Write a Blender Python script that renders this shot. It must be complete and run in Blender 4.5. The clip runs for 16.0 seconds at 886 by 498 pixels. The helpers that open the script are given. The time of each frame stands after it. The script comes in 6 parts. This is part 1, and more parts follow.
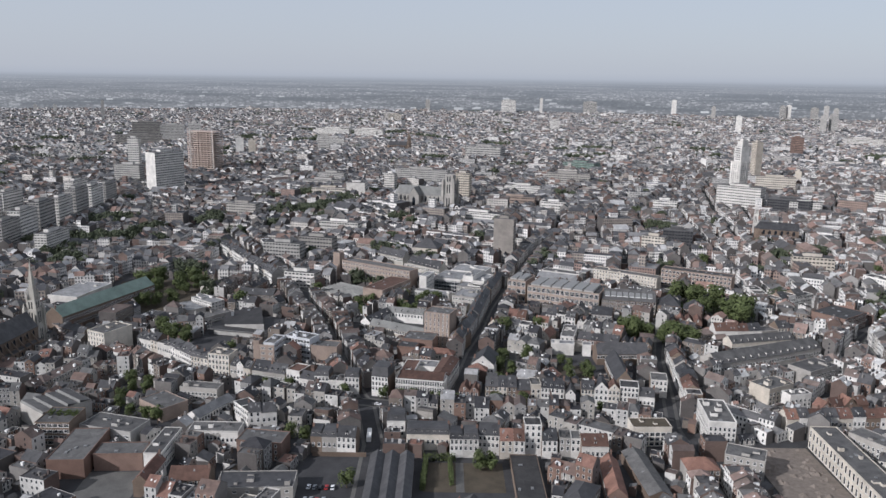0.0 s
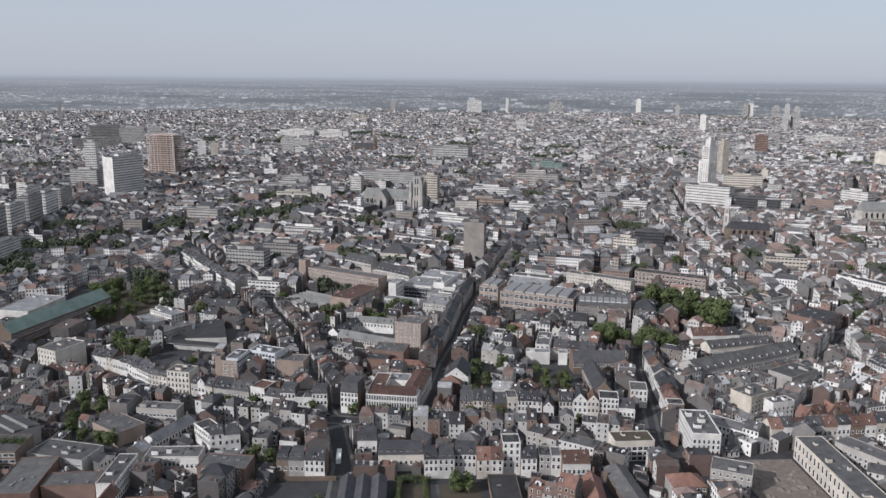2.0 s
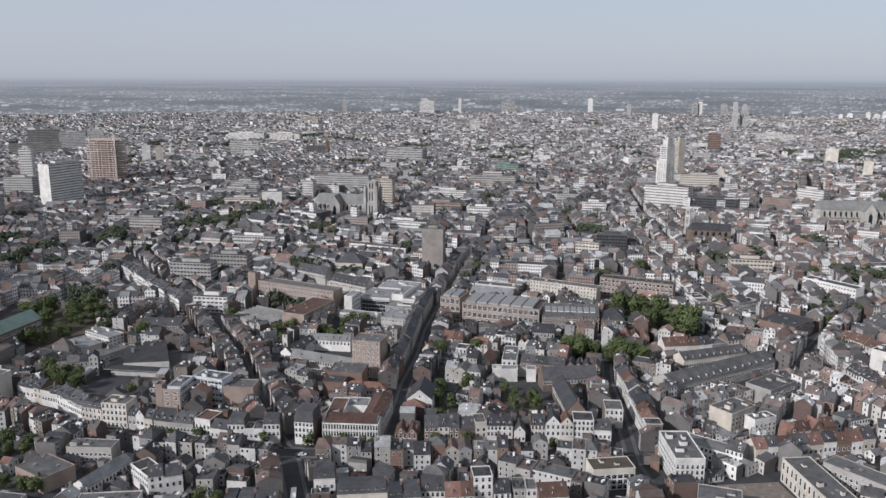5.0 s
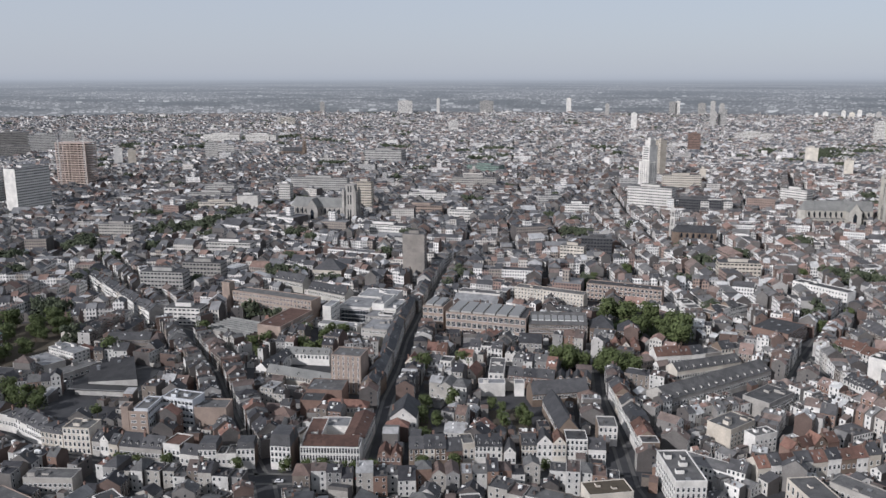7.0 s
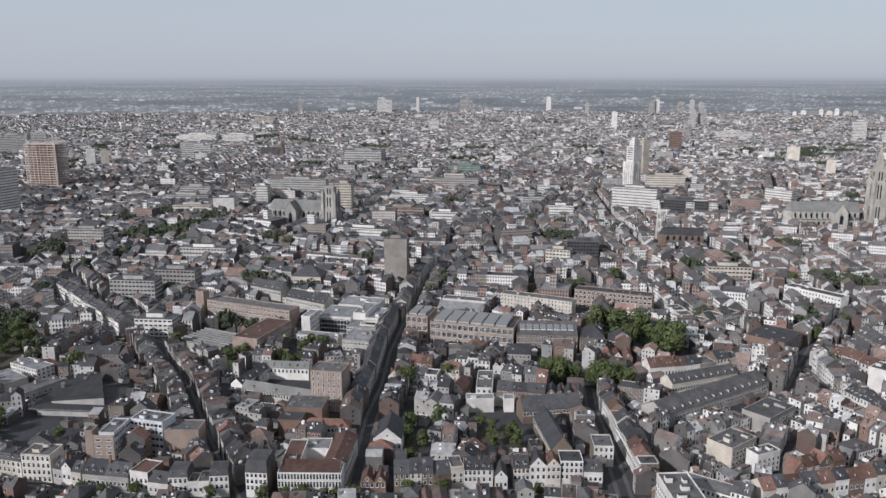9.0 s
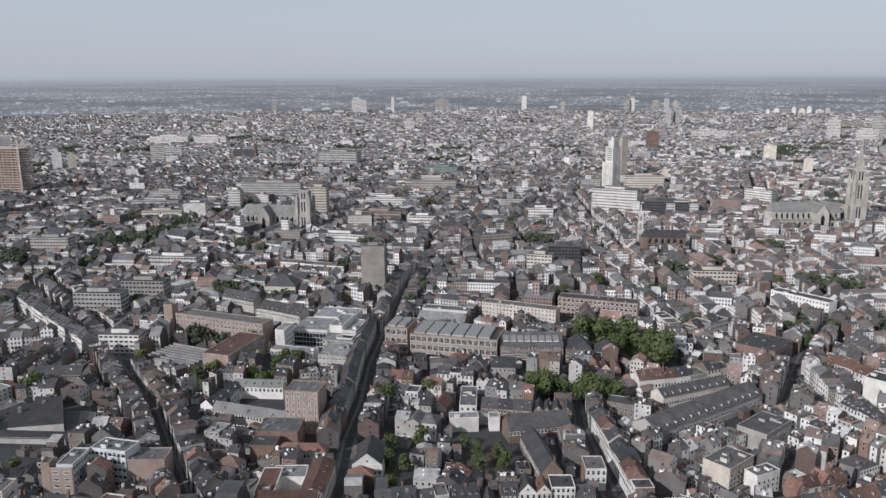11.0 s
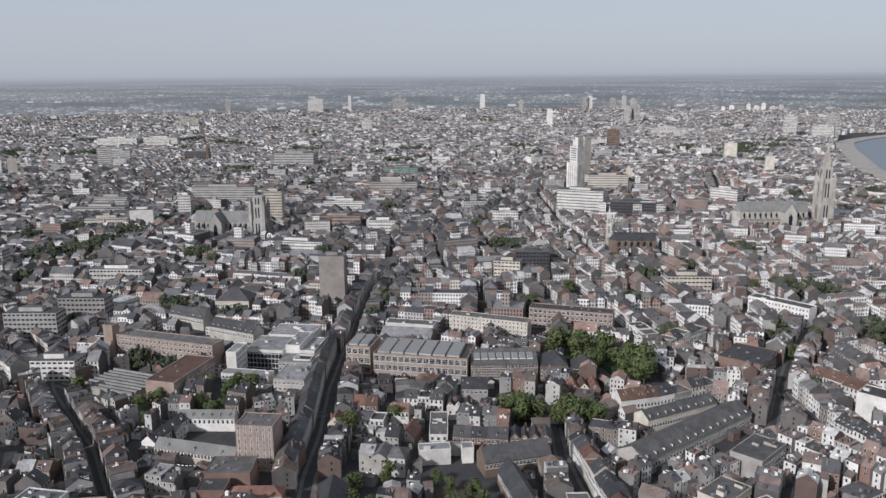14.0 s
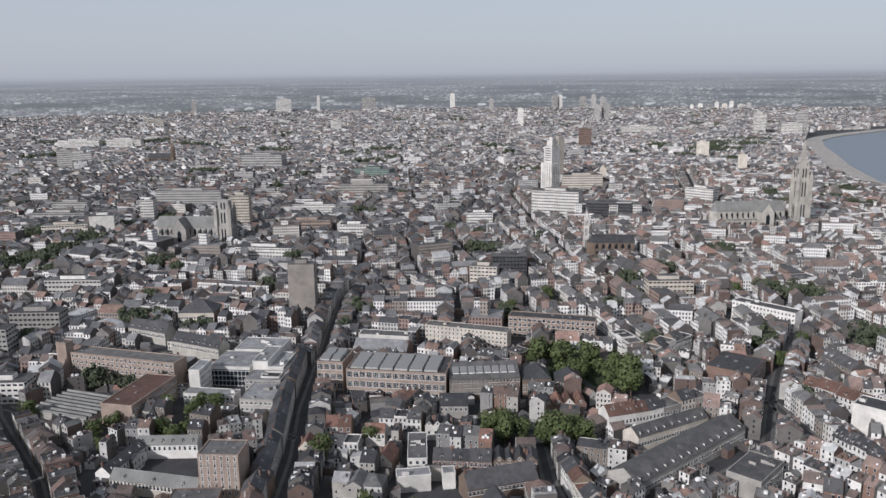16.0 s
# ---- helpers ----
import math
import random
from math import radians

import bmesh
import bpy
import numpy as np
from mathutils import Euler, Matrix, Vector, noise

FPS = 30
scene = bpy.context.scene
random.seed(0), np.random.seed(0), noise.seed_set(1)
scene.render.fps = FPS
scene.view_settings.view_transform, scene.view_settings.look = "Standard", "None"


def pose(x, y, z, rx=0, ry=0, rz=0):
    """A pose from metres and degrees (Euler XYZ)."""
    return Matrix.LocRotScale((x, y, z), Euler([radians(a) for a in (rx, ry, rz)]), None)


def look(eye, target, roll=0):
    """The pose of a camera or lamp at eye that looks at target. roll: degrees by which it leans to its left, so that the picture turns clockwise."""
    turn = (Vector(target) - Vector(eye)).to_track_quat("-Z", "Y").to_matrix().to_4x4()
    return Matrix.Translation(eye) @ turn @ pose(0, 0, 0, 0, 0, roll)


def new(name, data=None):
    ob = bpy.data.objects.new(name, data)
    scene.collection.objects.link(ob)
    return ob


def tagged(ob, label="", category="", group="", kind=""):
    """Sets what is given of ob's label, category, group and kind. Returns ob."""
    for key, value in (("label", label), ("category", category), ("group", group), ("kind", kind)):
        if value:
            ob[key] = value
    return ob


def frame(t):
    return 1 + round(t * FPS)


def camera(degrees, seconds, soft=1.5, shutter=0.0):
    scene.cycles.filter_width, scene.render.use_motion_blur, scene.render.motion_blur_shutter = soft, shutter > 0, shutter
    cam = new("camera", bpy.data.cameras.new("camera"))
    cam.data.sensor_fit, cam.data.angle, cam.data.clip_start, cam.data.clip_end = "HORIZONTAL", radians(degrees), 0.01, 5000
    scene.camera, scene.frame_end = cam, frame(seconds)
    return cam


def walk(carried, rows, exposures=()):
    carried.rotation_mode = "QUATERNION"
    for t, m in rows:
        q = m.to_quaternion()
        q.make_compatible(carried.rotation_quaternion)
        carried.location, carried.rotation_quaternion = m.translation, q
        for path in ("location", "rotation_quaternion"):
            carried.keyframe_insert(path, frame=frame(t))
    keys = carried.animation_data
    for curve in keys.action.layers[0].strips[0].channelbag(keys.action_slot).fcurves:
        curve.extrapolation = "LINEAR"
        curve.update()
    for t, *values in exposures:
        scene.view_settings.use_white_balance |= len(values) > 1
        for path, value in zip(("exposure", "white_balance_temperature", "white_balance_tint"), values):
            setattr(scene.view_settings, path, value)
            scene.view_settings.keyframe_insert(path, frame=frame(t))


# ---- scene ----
cam = camera(57.93, 16.0, soft=1.5)
PATH = [
    (0.0, look((-0.00, -0.00, 193.75), (-0.00, 488.97, 89.32), 0.823)),
    (0.5, look((-0.49, 5.34, 193.88), (3.50, 494.29, 89.42), 0.738)),
    (1.0, look((-0.96, 10.69, 194.00), (7.25, 499.59, 89.59), 0.663)),
    (1.5, look((-1.42, 16.08, 194.12), (12.04, 504.88, 89.78), 0.603)),
    (2.0, look((-1.87, 21.61, 194.22), (18.47, 510.22, 90.08), 0.507)),
    (2.5, look((-2.29, 27.29, 194.28), (25.56, 515.57, 90.35), 0.411)),
    (3.0, look((-2.65, 33.07, 194.33), (31.71, 520.98, 90.58), 0.331)),
    (3.5, look((-2.97, 38.96, 194.37), (36.09, 526.53, 90.72), 0.249)),
    (4.0, look((-3.19, 44.91, 194.41), (39.17, 532.21, 90.75), 0.230)),
    (6.5, look((-3.43, 76.29, 194.87), (55.05, 561.89, 91.08), 0.025)),
    (7.0, look((-3.41, 82.57, 195.06), (58.34, 567.77, 91.28), -0.012)),
    (7.5, look((-3.36, 88.92, 195.28), (61.48, 573.67, 91.30), -0.066)),
    (8.0, look((-3.28, 95.32, 195.52), (64.54, 579.62, 91.34), -0.057)),
    (8.5, look((-3.21, 101.68, 195.79), (67.51, 585.51, 91.36), -0.036)),
    (9.0, look((-3.17, 108.08, 196.13), (71.01, 591.33, 91.43), -0.005)),
    (11.5, look((-1.17, 139.08, 198.55), (91.26, 619.04, 93.22), -0.325)),
    (12.0, look((-0.58, 145.85, 198.68), (95.66, 625.03, 93.18), -0.396)),
    (12.5, look((0.07, 152.74, 198.75), (100.55, 630.97, 92.92), -0.465)),
    (13.0, look((0.81, 159.72, 198.74), (105.48, 637.00, 92.70), -0.446)),
    (13.5, look((1.67, 166.79, 198.67), (110.76, 643.04, 92.44), -0.437)),
    (14.0, look((2.55, 173.86, 198.61), (116.09, 649.04, 92.24), -0.466)),
    (14.5, look((3.43, 180.88, 198.57), (121.40, 654.94, 92.03), -0.509)),
    (15.0, look((4.32, 187.84, 198.54), (126.81, 660.71, 91.84), -0.545)),
    (15.5, look((5.26, 194.83, 198.55), (132.23, 666.50, 91.76), -0.606)),
    (16.0, look((6.30, 201.89, 198.58), (137.36, 672.40, 91.57), -0.667)),
]
walk(cam, PATH, [(0.0, 0.02, 5970, 12), (4.0, 0.0, 5970, 12), (16.0, -0.05, 6030, 12)])

# ---- world, sun, exposure ----
SUN_EL, SUN_AZ = 28.5, 213.0          # azimuth of the sun counted anticlockwise from +x
world = bpy.data.worlds.new("sky")
scene.world = world
world.use_nodes = True
wn = world.node_tree
sky = wn.nodes.new("ShaderNodeTexSky")
sky.sky_type = "NISHITA"
sky.sun_disc = False
sky.sun_elevation = radians(SUN_EL)
sky.sun_rotation = radians(90 - SUN_AZ)
sky.altitude = 0
sky.air_density, sky.dust_density, sky.ozone_density = 1.0, 1.5, 2.0
wn.nodes["Background"].inputs["Strength"].default_value = 0.108
veil = wn.nodes.new("ShaderNodeMix")      # thin even cloud over the blue
veil.data_type = "RGBA"
veil.inputs[0].default_value = 0.8
veil.inputs[7].default_value = (5.06, 5.25, 5.58, 1)
wn.links.new(sky.outputs[0], veil.inputs[6])
wn.links.new(veil.outputs[2], wn.nodes["Background"].inputs["Color"])
sun = new("sun", bpy.data.lights.new("sun", "SUN"))
sun.data.energy, sun.data.angle, sun.data.color = 4.15, radians(0.6), (1.0, 0.955, 0.915)
a, e = radians(SUN_AZ), radians(SUN_EL)
sun.matrix_world = look((math.cos(a) * math.cos(e) * 900, math.sin(a) * math.cos(e) * 900, math.sin(e) * 900), (0, 0, 0))

# ---- materials ----


class Nodes:
    """A small builder for node materials."""

    def __init__(self, name):
        self.mat = bpy.data.materials.new(name)
        self.mat.use_nodes = True
        self.t = self.mat.node_tree
        self.bsdf = self.t.nodes["Principled BSDF"]

    def add(self, kind, **values):
        n = self.t.nodes.new(kind)
        for k, v in values.items():
            if k in n.inputs:
                n.inputs[k].default_value = v
        return n

    def link(self, a, b):
        self.t.links.new(a, b)

    def coords(self):
        return self.add("ShaderNodeNewGeometry").outputs["Position"]

    def noise(self, scale, detail=3, rough=0.6, vector=None):
        n = self.add("ShaderNodeTexNoise", Scale=scale, Detail=detail, Roughness=rough)
        self.link(vector or self.coords(), n.inputs["Vector"])
        return n.outputs["Fac"]

    def ramp(self, fac, stops, mode="LINEAR"):
        n = self.add("ShaderNodeValToRGB")
        n.color_ramp.interpolation = mode
        els = n.color_ramp.elements
        while len(els) < len(stops):
            els.new(0.5)
        for el, (pos, col) in zip(els, stops):
            el.position, el.color = pos, (*col, 1)
        self.link(fac, n.inputs["Fac"])
        return n.outputs["Color"]

    def mix(self, fac, a, b, mode="MIX"):
        n = self.add("ShaderNodeMix")
        n.data_type, n.blend_type = "RGBA", mode
        for value, i in ((fac, 0), (a, 6), (b, 7)):
            if isinstance(value, (int, float)):
                n.inputs[i].default_value = value
            elif isinstance(value, tuple):
                n.inputs[i].default_value = (*value, 1)
            else:
                self.link(value, n.inputs[i])
        return n.outputs[2]

    def maths(self, op, a, b=0.0, c=None):
        n = self.add("ShaderNodeMath")
        n.operation = op
        for i, v in enumerate((a, b, c)):
            if v is None:
                continue
            if isinstance(v, (int, float)):
                n.inputs[i].default_value = v
            else:
                self.link(v, n.inputs[i])
        return n.outputs[0]

    def bump(self, height, strength, distance):
        n = self.add("ShaderNodeBump", Strength=strength, Distance=distance)
        self.link(height, n.inputs["Height"])
        self.link(n.outputs[0], self.bsdf.inputs["Normal"])

    def done(self, colour, rough=0.85, metal=0.0):
        if isinstance(colour, tuple):
            self.bsdf.inputs["Base Color"].default_value = (*colour, 1)
        else:
            self.link(colour, self.bsdf.inputs["Base Color"])
        self.bsdf.inputs["Roughness"].default_value = rough
        self.bsdf.inputs["Metallic"].default_value = metal
        self.bsdf.inputs["Specular IOR Level"].default_value = 0.25
        return self.mat


def weathered(name, stops, rough=0.85, by="object", grain=1.6, stain=0.12, depth=0.02, patch=0.0):
    """Paint, render or roofing whose tint is picked at random per piece, with stains and grain."""
    m = Nodes(name)
    if by == "object":
        rnd = m.add("ShaderNodeObjectInfo").outputs["Random"]
    else:
        rnd = m.add("ShaderNodeNewGeometry").outputs["Random Per Island"]
    base = m.ramp(rnd, stops, "LINEAR" if len(stops) == 2 else "CONSTANT")
    big = m.ramp(m.noise(stain, 4), [(0.3, (0.62, 0.61, 0.6)), (0.7, (1.1, 1.08, 1.05))])
    fine = m.noise(grain, 3)
    small = m.ramp(fine, [(0.25, (0.8, 0.8, 0.8)), (0.75, (1.12, 1.12, 1.12))])
    col = m.mix(0.85, m.mix(0.8, base, big, "MULTIPLY"), small, "MULTIPLY")
    if patch:                                 # mended sheets and tile fields
        cell = m.add("ShaderNodeTexVoronoi", Scale=patch)
        m.link(m.coords(), cell.inputs["Vector"])
        one = m.add("ShaderNodeSeparateXYZ")
        m.link(cell.outputs["Color"], one.inputs[0])
        col = m.mix(0.9, col, m.ramp(one.outputs[0], [(0.0, (0.8, 0.8, 0.8)), (0.6, (1.0, 1.0, 1.0)), (1.0, (1.14, 1.13, 1.12))]), "MULTIPLY")
    m.bump(fine, 0.4, depth)
    return m.done(col, rough)


def windowed(name, stops):
    """Far facades: a tint per building, with rows of dark panes set by the wall's own measure in metres."""
    m = Nodes(name)
    rnd = m.add("ShaderNodeNewGeometry").outputs["Random Per Island"]
    base = m.ramp(rnd, stops, "CONSTANT")
    big = m.ramp(m.noise(0.08, 4), [(0.3, (0.66, 0.65, 0.64)), (0.7, (1.08, 1.06, 1.04))])
    uv = m.add("ShaderNodeSeparateXYZ")
    m.link(m.add("ShaderNodeUVMap").outputs[0], uv.inputs[0])
    fu = m.maths("FRACT", m.maths("DIVIDE", uv.outputs[0], 2.5))
    fv = m.maths("FRACT", m.maths("DIVIDE", uv.outputs[1], 3.3))
    inside = m.maths("MULTIPLY", m.maths("LESS_THAN", m.maths("ABSOLUTE", m.maths("SUBTRACT", fu, 0.5)), 0.24),
                     m.maths("LESS_THAN", m.maths("ABSOLUTE", m.maths("SUBTRACT", fv, 0.5)), 0.28))
    wall = m.mix(0.8, base, big, "MULTIPLY")
    col = m.mix(inside, wall, (0.03, 0.035, 0.045))
    return m.done(col, 0.8)


WHITE = weathered("white_render", [(0.0, (0.74, 0.72, 0.685)), (1.0, (0.56, 0.54, 0.505))])
CREAM = weathered("cream_render", [(0.0, (0.51, 0.46, 0.39)), (1.0, (0.62, 0.575, 0.505))])
GREYW = weathered("grey_render", [(0.0, (0.3, 0.285, 0.265)), (1.0, (0.42, 0.4, 0.37))])
BRICK = weathered("red_brick", [(0.0, (0.18, 0.115, 0.092)), (1.0, (0.23, 0.16, 0.132))], grain=4)
BROWN = weathered("brown_brick", [(0.0, (0.15, 0.112, 0.088)), (1.0, (0.23, 0.18, 0.142))], grain=4)
TAN = weathered("tan_brick", [(0.0, (0.305, 0.238, 0.198)), (1.0, (0.35, 0.283, 0.24))], grain=4)
STONE = weathered("pale_stone", [(0.0, (0.39, 0.37, 0.33)), (1.0, (0.46, 0.44, 0.395))], grain=2)
CONCRETE = weathered("concrete", [(0.0, (0.36, 0.35, 0.33)), (1.0, (0.44, 0.43, 0.41))])
SLATE = weathered("slate", [(0.0, (0.04, 0.041, 0.045)), (1.0, (0.088, 0.087, 0.09))], 0.6, grain=3, depth=0.04, patch=0.42)
TILE = weathered("red_tile", [(0.0, (0.16, 0.092, 0.074)), (1.0, (0.24, 0.135, 0.104))], grain=3, depth=0.05, patch=0.5)
OLDTILE = weathered("old_tile", [(0.0, (0.085, 0.05, 0.04)), (1.0, (0.14, 0.083, 0.065))], grain=3, depth=0.05, patch=0.5)
FELT = weathered("roof_felt", [(0.0, (0.058, 0.058, 0.06)), (1.0, (0.145, 0.142, 0.139))], 0.9, stain=0.2, patch=0.3)
PALEROOF = weathered("pale_roofing", [(0.0, (0.185, 0.187, 0.19)), (1.0, (0.275, 0.277, 0.28))], 0.8, stain=0.2, patch=0.28)
COPPER = weathered("green_copper", [(0.0, (0.17, 0.235, 0.205)), (1.0, (0.21, 0.275, 0.24))], 0.7)
LEAD = weathered("weathered_lead", [(0.0, (0.17, 0.172, 0.165)), (1.0, (0.22, 0.22, 0.21))], 0.7)
DRAB = weathered("drab_concrete", [(0.0, (0.255, 0.235, 0.215)), (1.0, (0.29, 0.265, 0.24))], grain=2)
BLUEPAINT = weathered("pale_blue_paint", [(0.0, (0.54, 0.557, 0.58)), (1.0, (0.57, 0.587, 0.61))])
DARKROOF = weathered("dark_sheet_roof", [(0.0, (0.04, 0.039, 0.04)), (1.0, (0.05, 0.049, 0.049))], 0.7, stain=0.2, patch=0.2)
ASPHALT = weathered("asphalt", [(0.0, (0.045, 0.045, 0.048)), (1.0, (0.06, 0.06, 0.063))], 0.9)
PAVING = weathered("paving", [(0.0, (0.11, 0.108, 0.104)), (1.0, (0.14, 0.137, 0.13))], 0.9)
FRAME = Nodes("white_frame").done((0.7, 0.69, 0.66), 0.5)
GLASS = Nodes("dark_pane").done((0.02, 0.024, 0.03), 0.12)
SKYLIGHT = Nodes("rooflight_glass").done((0.19, 0.19, 0.185), 0.55)
METAL = Nodes("dull_metal").done((0.3, 0.31, 0.32), 0.45, 0.7)
BARK = weathered("bark", [(0.0, (0.09, 0.07, 0.05)), (1.0, (0.12, 0.09, 0.07))], grain=6)
LEAF = weathered("leaves", [(0.0, (0.055, 0.073, 0.027)), (1.0, (0.112, 0.137, 0.054))], 0.8, by="island", grain=2)
# leaf colour greyed to paint haze over the far trees
FARLEAF = weathered("haze_greyed_leaves", [(0.0, (0.048, 0.06, 0.036)), (1.0, (0.088, 0.102, 0.062))], 0.85, by="island", grain=1)
TOWNWALL = weathered("town_walls", [(0.0, (0.55, 0.54, 0.515)), (0.3, (0.37, 0.352, 0.322)), (0.46, (0.26, 0.255, 0.248)),
                                    (0.66, (0.215, 0.145, 0.115)), (0.82, (0.2, 0.172, 0.148))], by="island")
# sun glare painted in: the town walls again, in paler tints
PALEWALL = weathered("glare_paled_walls", [(0.0, (0.72, 0.705, 0.675)), (0.5, (0.55, 0.525, 0.485)), (0.68, (0.38, 0.37, 0.355)),
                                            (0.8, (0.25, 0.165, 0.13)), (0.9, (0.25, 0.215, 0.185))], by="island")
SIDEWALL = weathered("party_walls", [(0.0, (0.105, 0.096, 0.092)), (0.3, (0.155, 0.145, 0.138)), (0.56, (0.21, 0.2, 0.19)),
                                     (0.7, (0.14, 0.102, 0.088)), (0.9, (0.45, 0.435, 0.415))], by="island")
SAND = weathered("pale_quay", [(0.0, (0.36, 0.34, 0.31)), (1.0, (0.42, 0.4, 0.37))])
RUBBLE = weathered("rubble", [(0.0, (0.165, 0.138, 0.118)), (1.0, (0.215, 0.185, 0.16))], grain=0.7, stain=0.3)
PINKISH = weathered("raw_concrete", [(0.0, (0.5, 0.4, 0.35)), (1.0, (0.58, 0.48, 0.42))])
GRASS = weathered("grass", [(0.0, (0.035, 0.05, 0.02)), (1.0, (0.05, 0.066, 0.028))], 0.95, grain=0.9, stain=0.2)
LAWN_EDGE = weathered("garden_soil", [(0.0, (0.07, 0.06, 0.045)), (1.0, (0.09, 0.075, 0.055))], 0.95)
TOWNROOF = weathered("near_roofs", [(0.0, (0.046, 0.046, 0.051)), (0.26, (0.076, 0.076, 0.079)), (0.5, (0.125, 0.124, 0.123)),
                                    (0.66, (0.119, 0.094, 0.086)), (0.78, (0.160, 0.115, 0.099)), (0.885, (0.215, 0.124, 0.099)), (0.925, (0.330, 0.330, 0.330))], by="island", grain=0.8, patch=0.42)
# haze painted in: far palettes are lighter and greyer than the near ones
FARWALL = windowed("hazed_town_facades", [(0.0, (0.74, 0.72, 0.69)), (0.36, (0.57, 0.54, 0.495)), (0.62, (0.45, 0.44, 0.42)),
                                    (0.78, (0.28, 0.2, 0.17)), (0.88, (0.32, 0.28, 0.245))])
# far facades whitened once more for the glare on the river side
FARPALE = windowed("glare_paled_facades", [(0.0, (0.8, 0.785, 0.755)), (0.55, (0.64, 0.61, 0.565)), (0.75, (0.46, 0.45, 0.43)), (0.86, (0.32, 0.24, 0.2))])
FARROOF = weathered("hazed_town_roofs", [(0.0, (0.076, 0.077, 0.083)), (0.3, (0.141, 0.142, 0.147)), (0.54, (0.220, 0.220, 0.222)),
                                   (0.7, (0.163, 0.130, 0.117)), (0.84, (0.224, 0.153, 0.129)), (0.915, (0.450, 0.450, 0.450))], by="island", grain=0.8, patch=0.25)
# more tile on this side, its tints also lightened for haze
RIVERROOF = weathered("hazed_river_roofs", [(0.0, (0.094, 0.093, 0.096)), (0.28, (0.175, 0.171, 0.168)), (0.5, (0.195, 0.154, 0.137)),
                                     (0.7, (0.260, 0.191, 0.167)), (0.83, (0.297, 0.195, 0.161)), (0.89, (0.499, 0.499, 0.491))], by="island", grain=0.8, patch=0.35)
# the outermost belt, its base colours greyed for haze as well
SUBWALL = windowed("hazed_suburb_facades", [(0.0, (0.74, 0.72, 0.69)), (0.3, (0.53, 0.505, 0.47)), (0.52, (0.42, 0.4, 0.38)), (0.76, (0.34, 0.29, 0.26))])
SUBROOF = weathered("hazed_suburb_roofs", [(0.0, (0.09, 0.093, 0.1)), (0.33, (0.15, 0.153, 0.16)), (0.58, (0.23, 0.232, 0.237)),
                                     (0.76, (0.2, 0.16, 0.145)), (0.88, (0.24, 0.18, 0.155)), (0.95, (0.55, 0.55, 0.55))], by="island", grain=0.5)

# ---- mesh building ----


class Shape:
    """Gathers faces, one list of vertices, a material slot a face and a facade measure in metres."""

    def __init__(self, *mats):
        self.mats, self.v, self.f, self.m, self.uv = mats, [], [], [], []

    def face(self, pts, m=0, uv=None):
        n = len(self.v)
        self.v.extend(pts)
        self.f.append(tuple(range(n, n + len(pts))))
        self.m.append(m)
        self.uv.extend(uv or [(0.0, 0.0)] * len(pts))

    def solid(self, pts, faces, mats=0, uvs=None):
        """Joined faces on shared vertices: one island."""
        n = len(self.v)
        self.v.extend(pts)
        for k, f in enumerate(faces):
            self.f.append(tuple(n + i for i in f))
            self.m.append(mats if isinstance(mats, int) else mats[k])
            self.uv.extend(uvs[k] if uvs else [(0.0, 0.0)] * len(f))

    def box(self, T, x0, x1, y0, y1, z0, z1, m=0, top=None, floor=False):
        """A box in the local frame T (None: the world's), open below unless floor."""
        p = [(x0, y0, z0), (x1, y0, z0), (x1, y1, z0), (x0, y1, z0), (x0, y0, z1), (x1, y0, z1), (x1, y1, z1), (x0, y1, z1)]
        w, d, h = x1 - x0, y1 - y0, z1 - z0
        fs = [(0, 1, 5, 4), (1, 2, 6, 5), (2, 3, 7, 6), (3, 0, 4, 7), (4, 5, 6, 7)]
        us = [[(0, 0), (a, 0), (a, h), (0, h)] for a in (w, d, w, d)] + [[(0.0, 0.0)] * 4]
        ms = [m, m, m, m, m if top is None else top]
        if floor:
            fs.append((3, 2, 1, 0))
            us.append([(0.0, 0.0)] * 4)
            ms.append(m)
        self.solid([T(q) for q in p] if T else p, fs, ms, us)

    def prism(self, T, x0, x1, y0, y1, z0, rh, m=0, over=0.3, thick=0.25):
        """A gable roof with its ridge along local x: two thick slopes."""
        yc = (y0 + y1) / 2
        dz = rh * over / ((y1 - y0) / 2)
        a = [(x0, y0 - over, z0 - dz), (x1, y0 - over, z0 - dz), (x1, yc, z0 + rh), (x0, yc, z0 + rh), (x1, y1 + over, z0 - dz), (x0, y1 + over, z0 - dz)]
        b = [(x, y, z + thick) for x, y, z in a]
        p = a + b
        fs = [(6, 7, 8, 9), (9, 8, 10, 11), (0, 1, 7, 6), (4, 5, 11, 10), (1, 2, 8, 7), (2, 4, 10, 8), (3, 0, 6, 9), (5, 3, 9, 11)]
        self.solid([T(q) for q in p] if T else p, fs, m)

    def hip(self, T, x0, x1, y0, y1, z0, rh, m=0, inset=None, over=0.3):
        """A hipped roof; inset sets how far the ridge ends stand in from the ends."""
        x0, x1, y0, y1 = x0 - over, x1 + over, y0 - over, y1 + over
        i = (y1 - y0) / 2 if inset is None else inset
        i = min(i, (x1 - x0) / 2 - 0.01)
        yc = (y0 + y1) / 2
        p = [(x0, y0, z0), (x1, y0, z0), (x1, y1, z0), (x0, y1, z0), (x0 + i, yc, z0 + rh), (x1 - i, yc, z0 + rh)]
        fs = [(0, 1, 5, 4), (1, 2, 5), (2, 3, 4, 5), (3, 0, 4)]
        self.solid([T(q) for q in p] if T else p, fs, m)

    def mesh(self, name):
        me = bpy.data.meshes.new(name)
        me.from_pydata([tuple(q) for q in self.v], [], self.f)
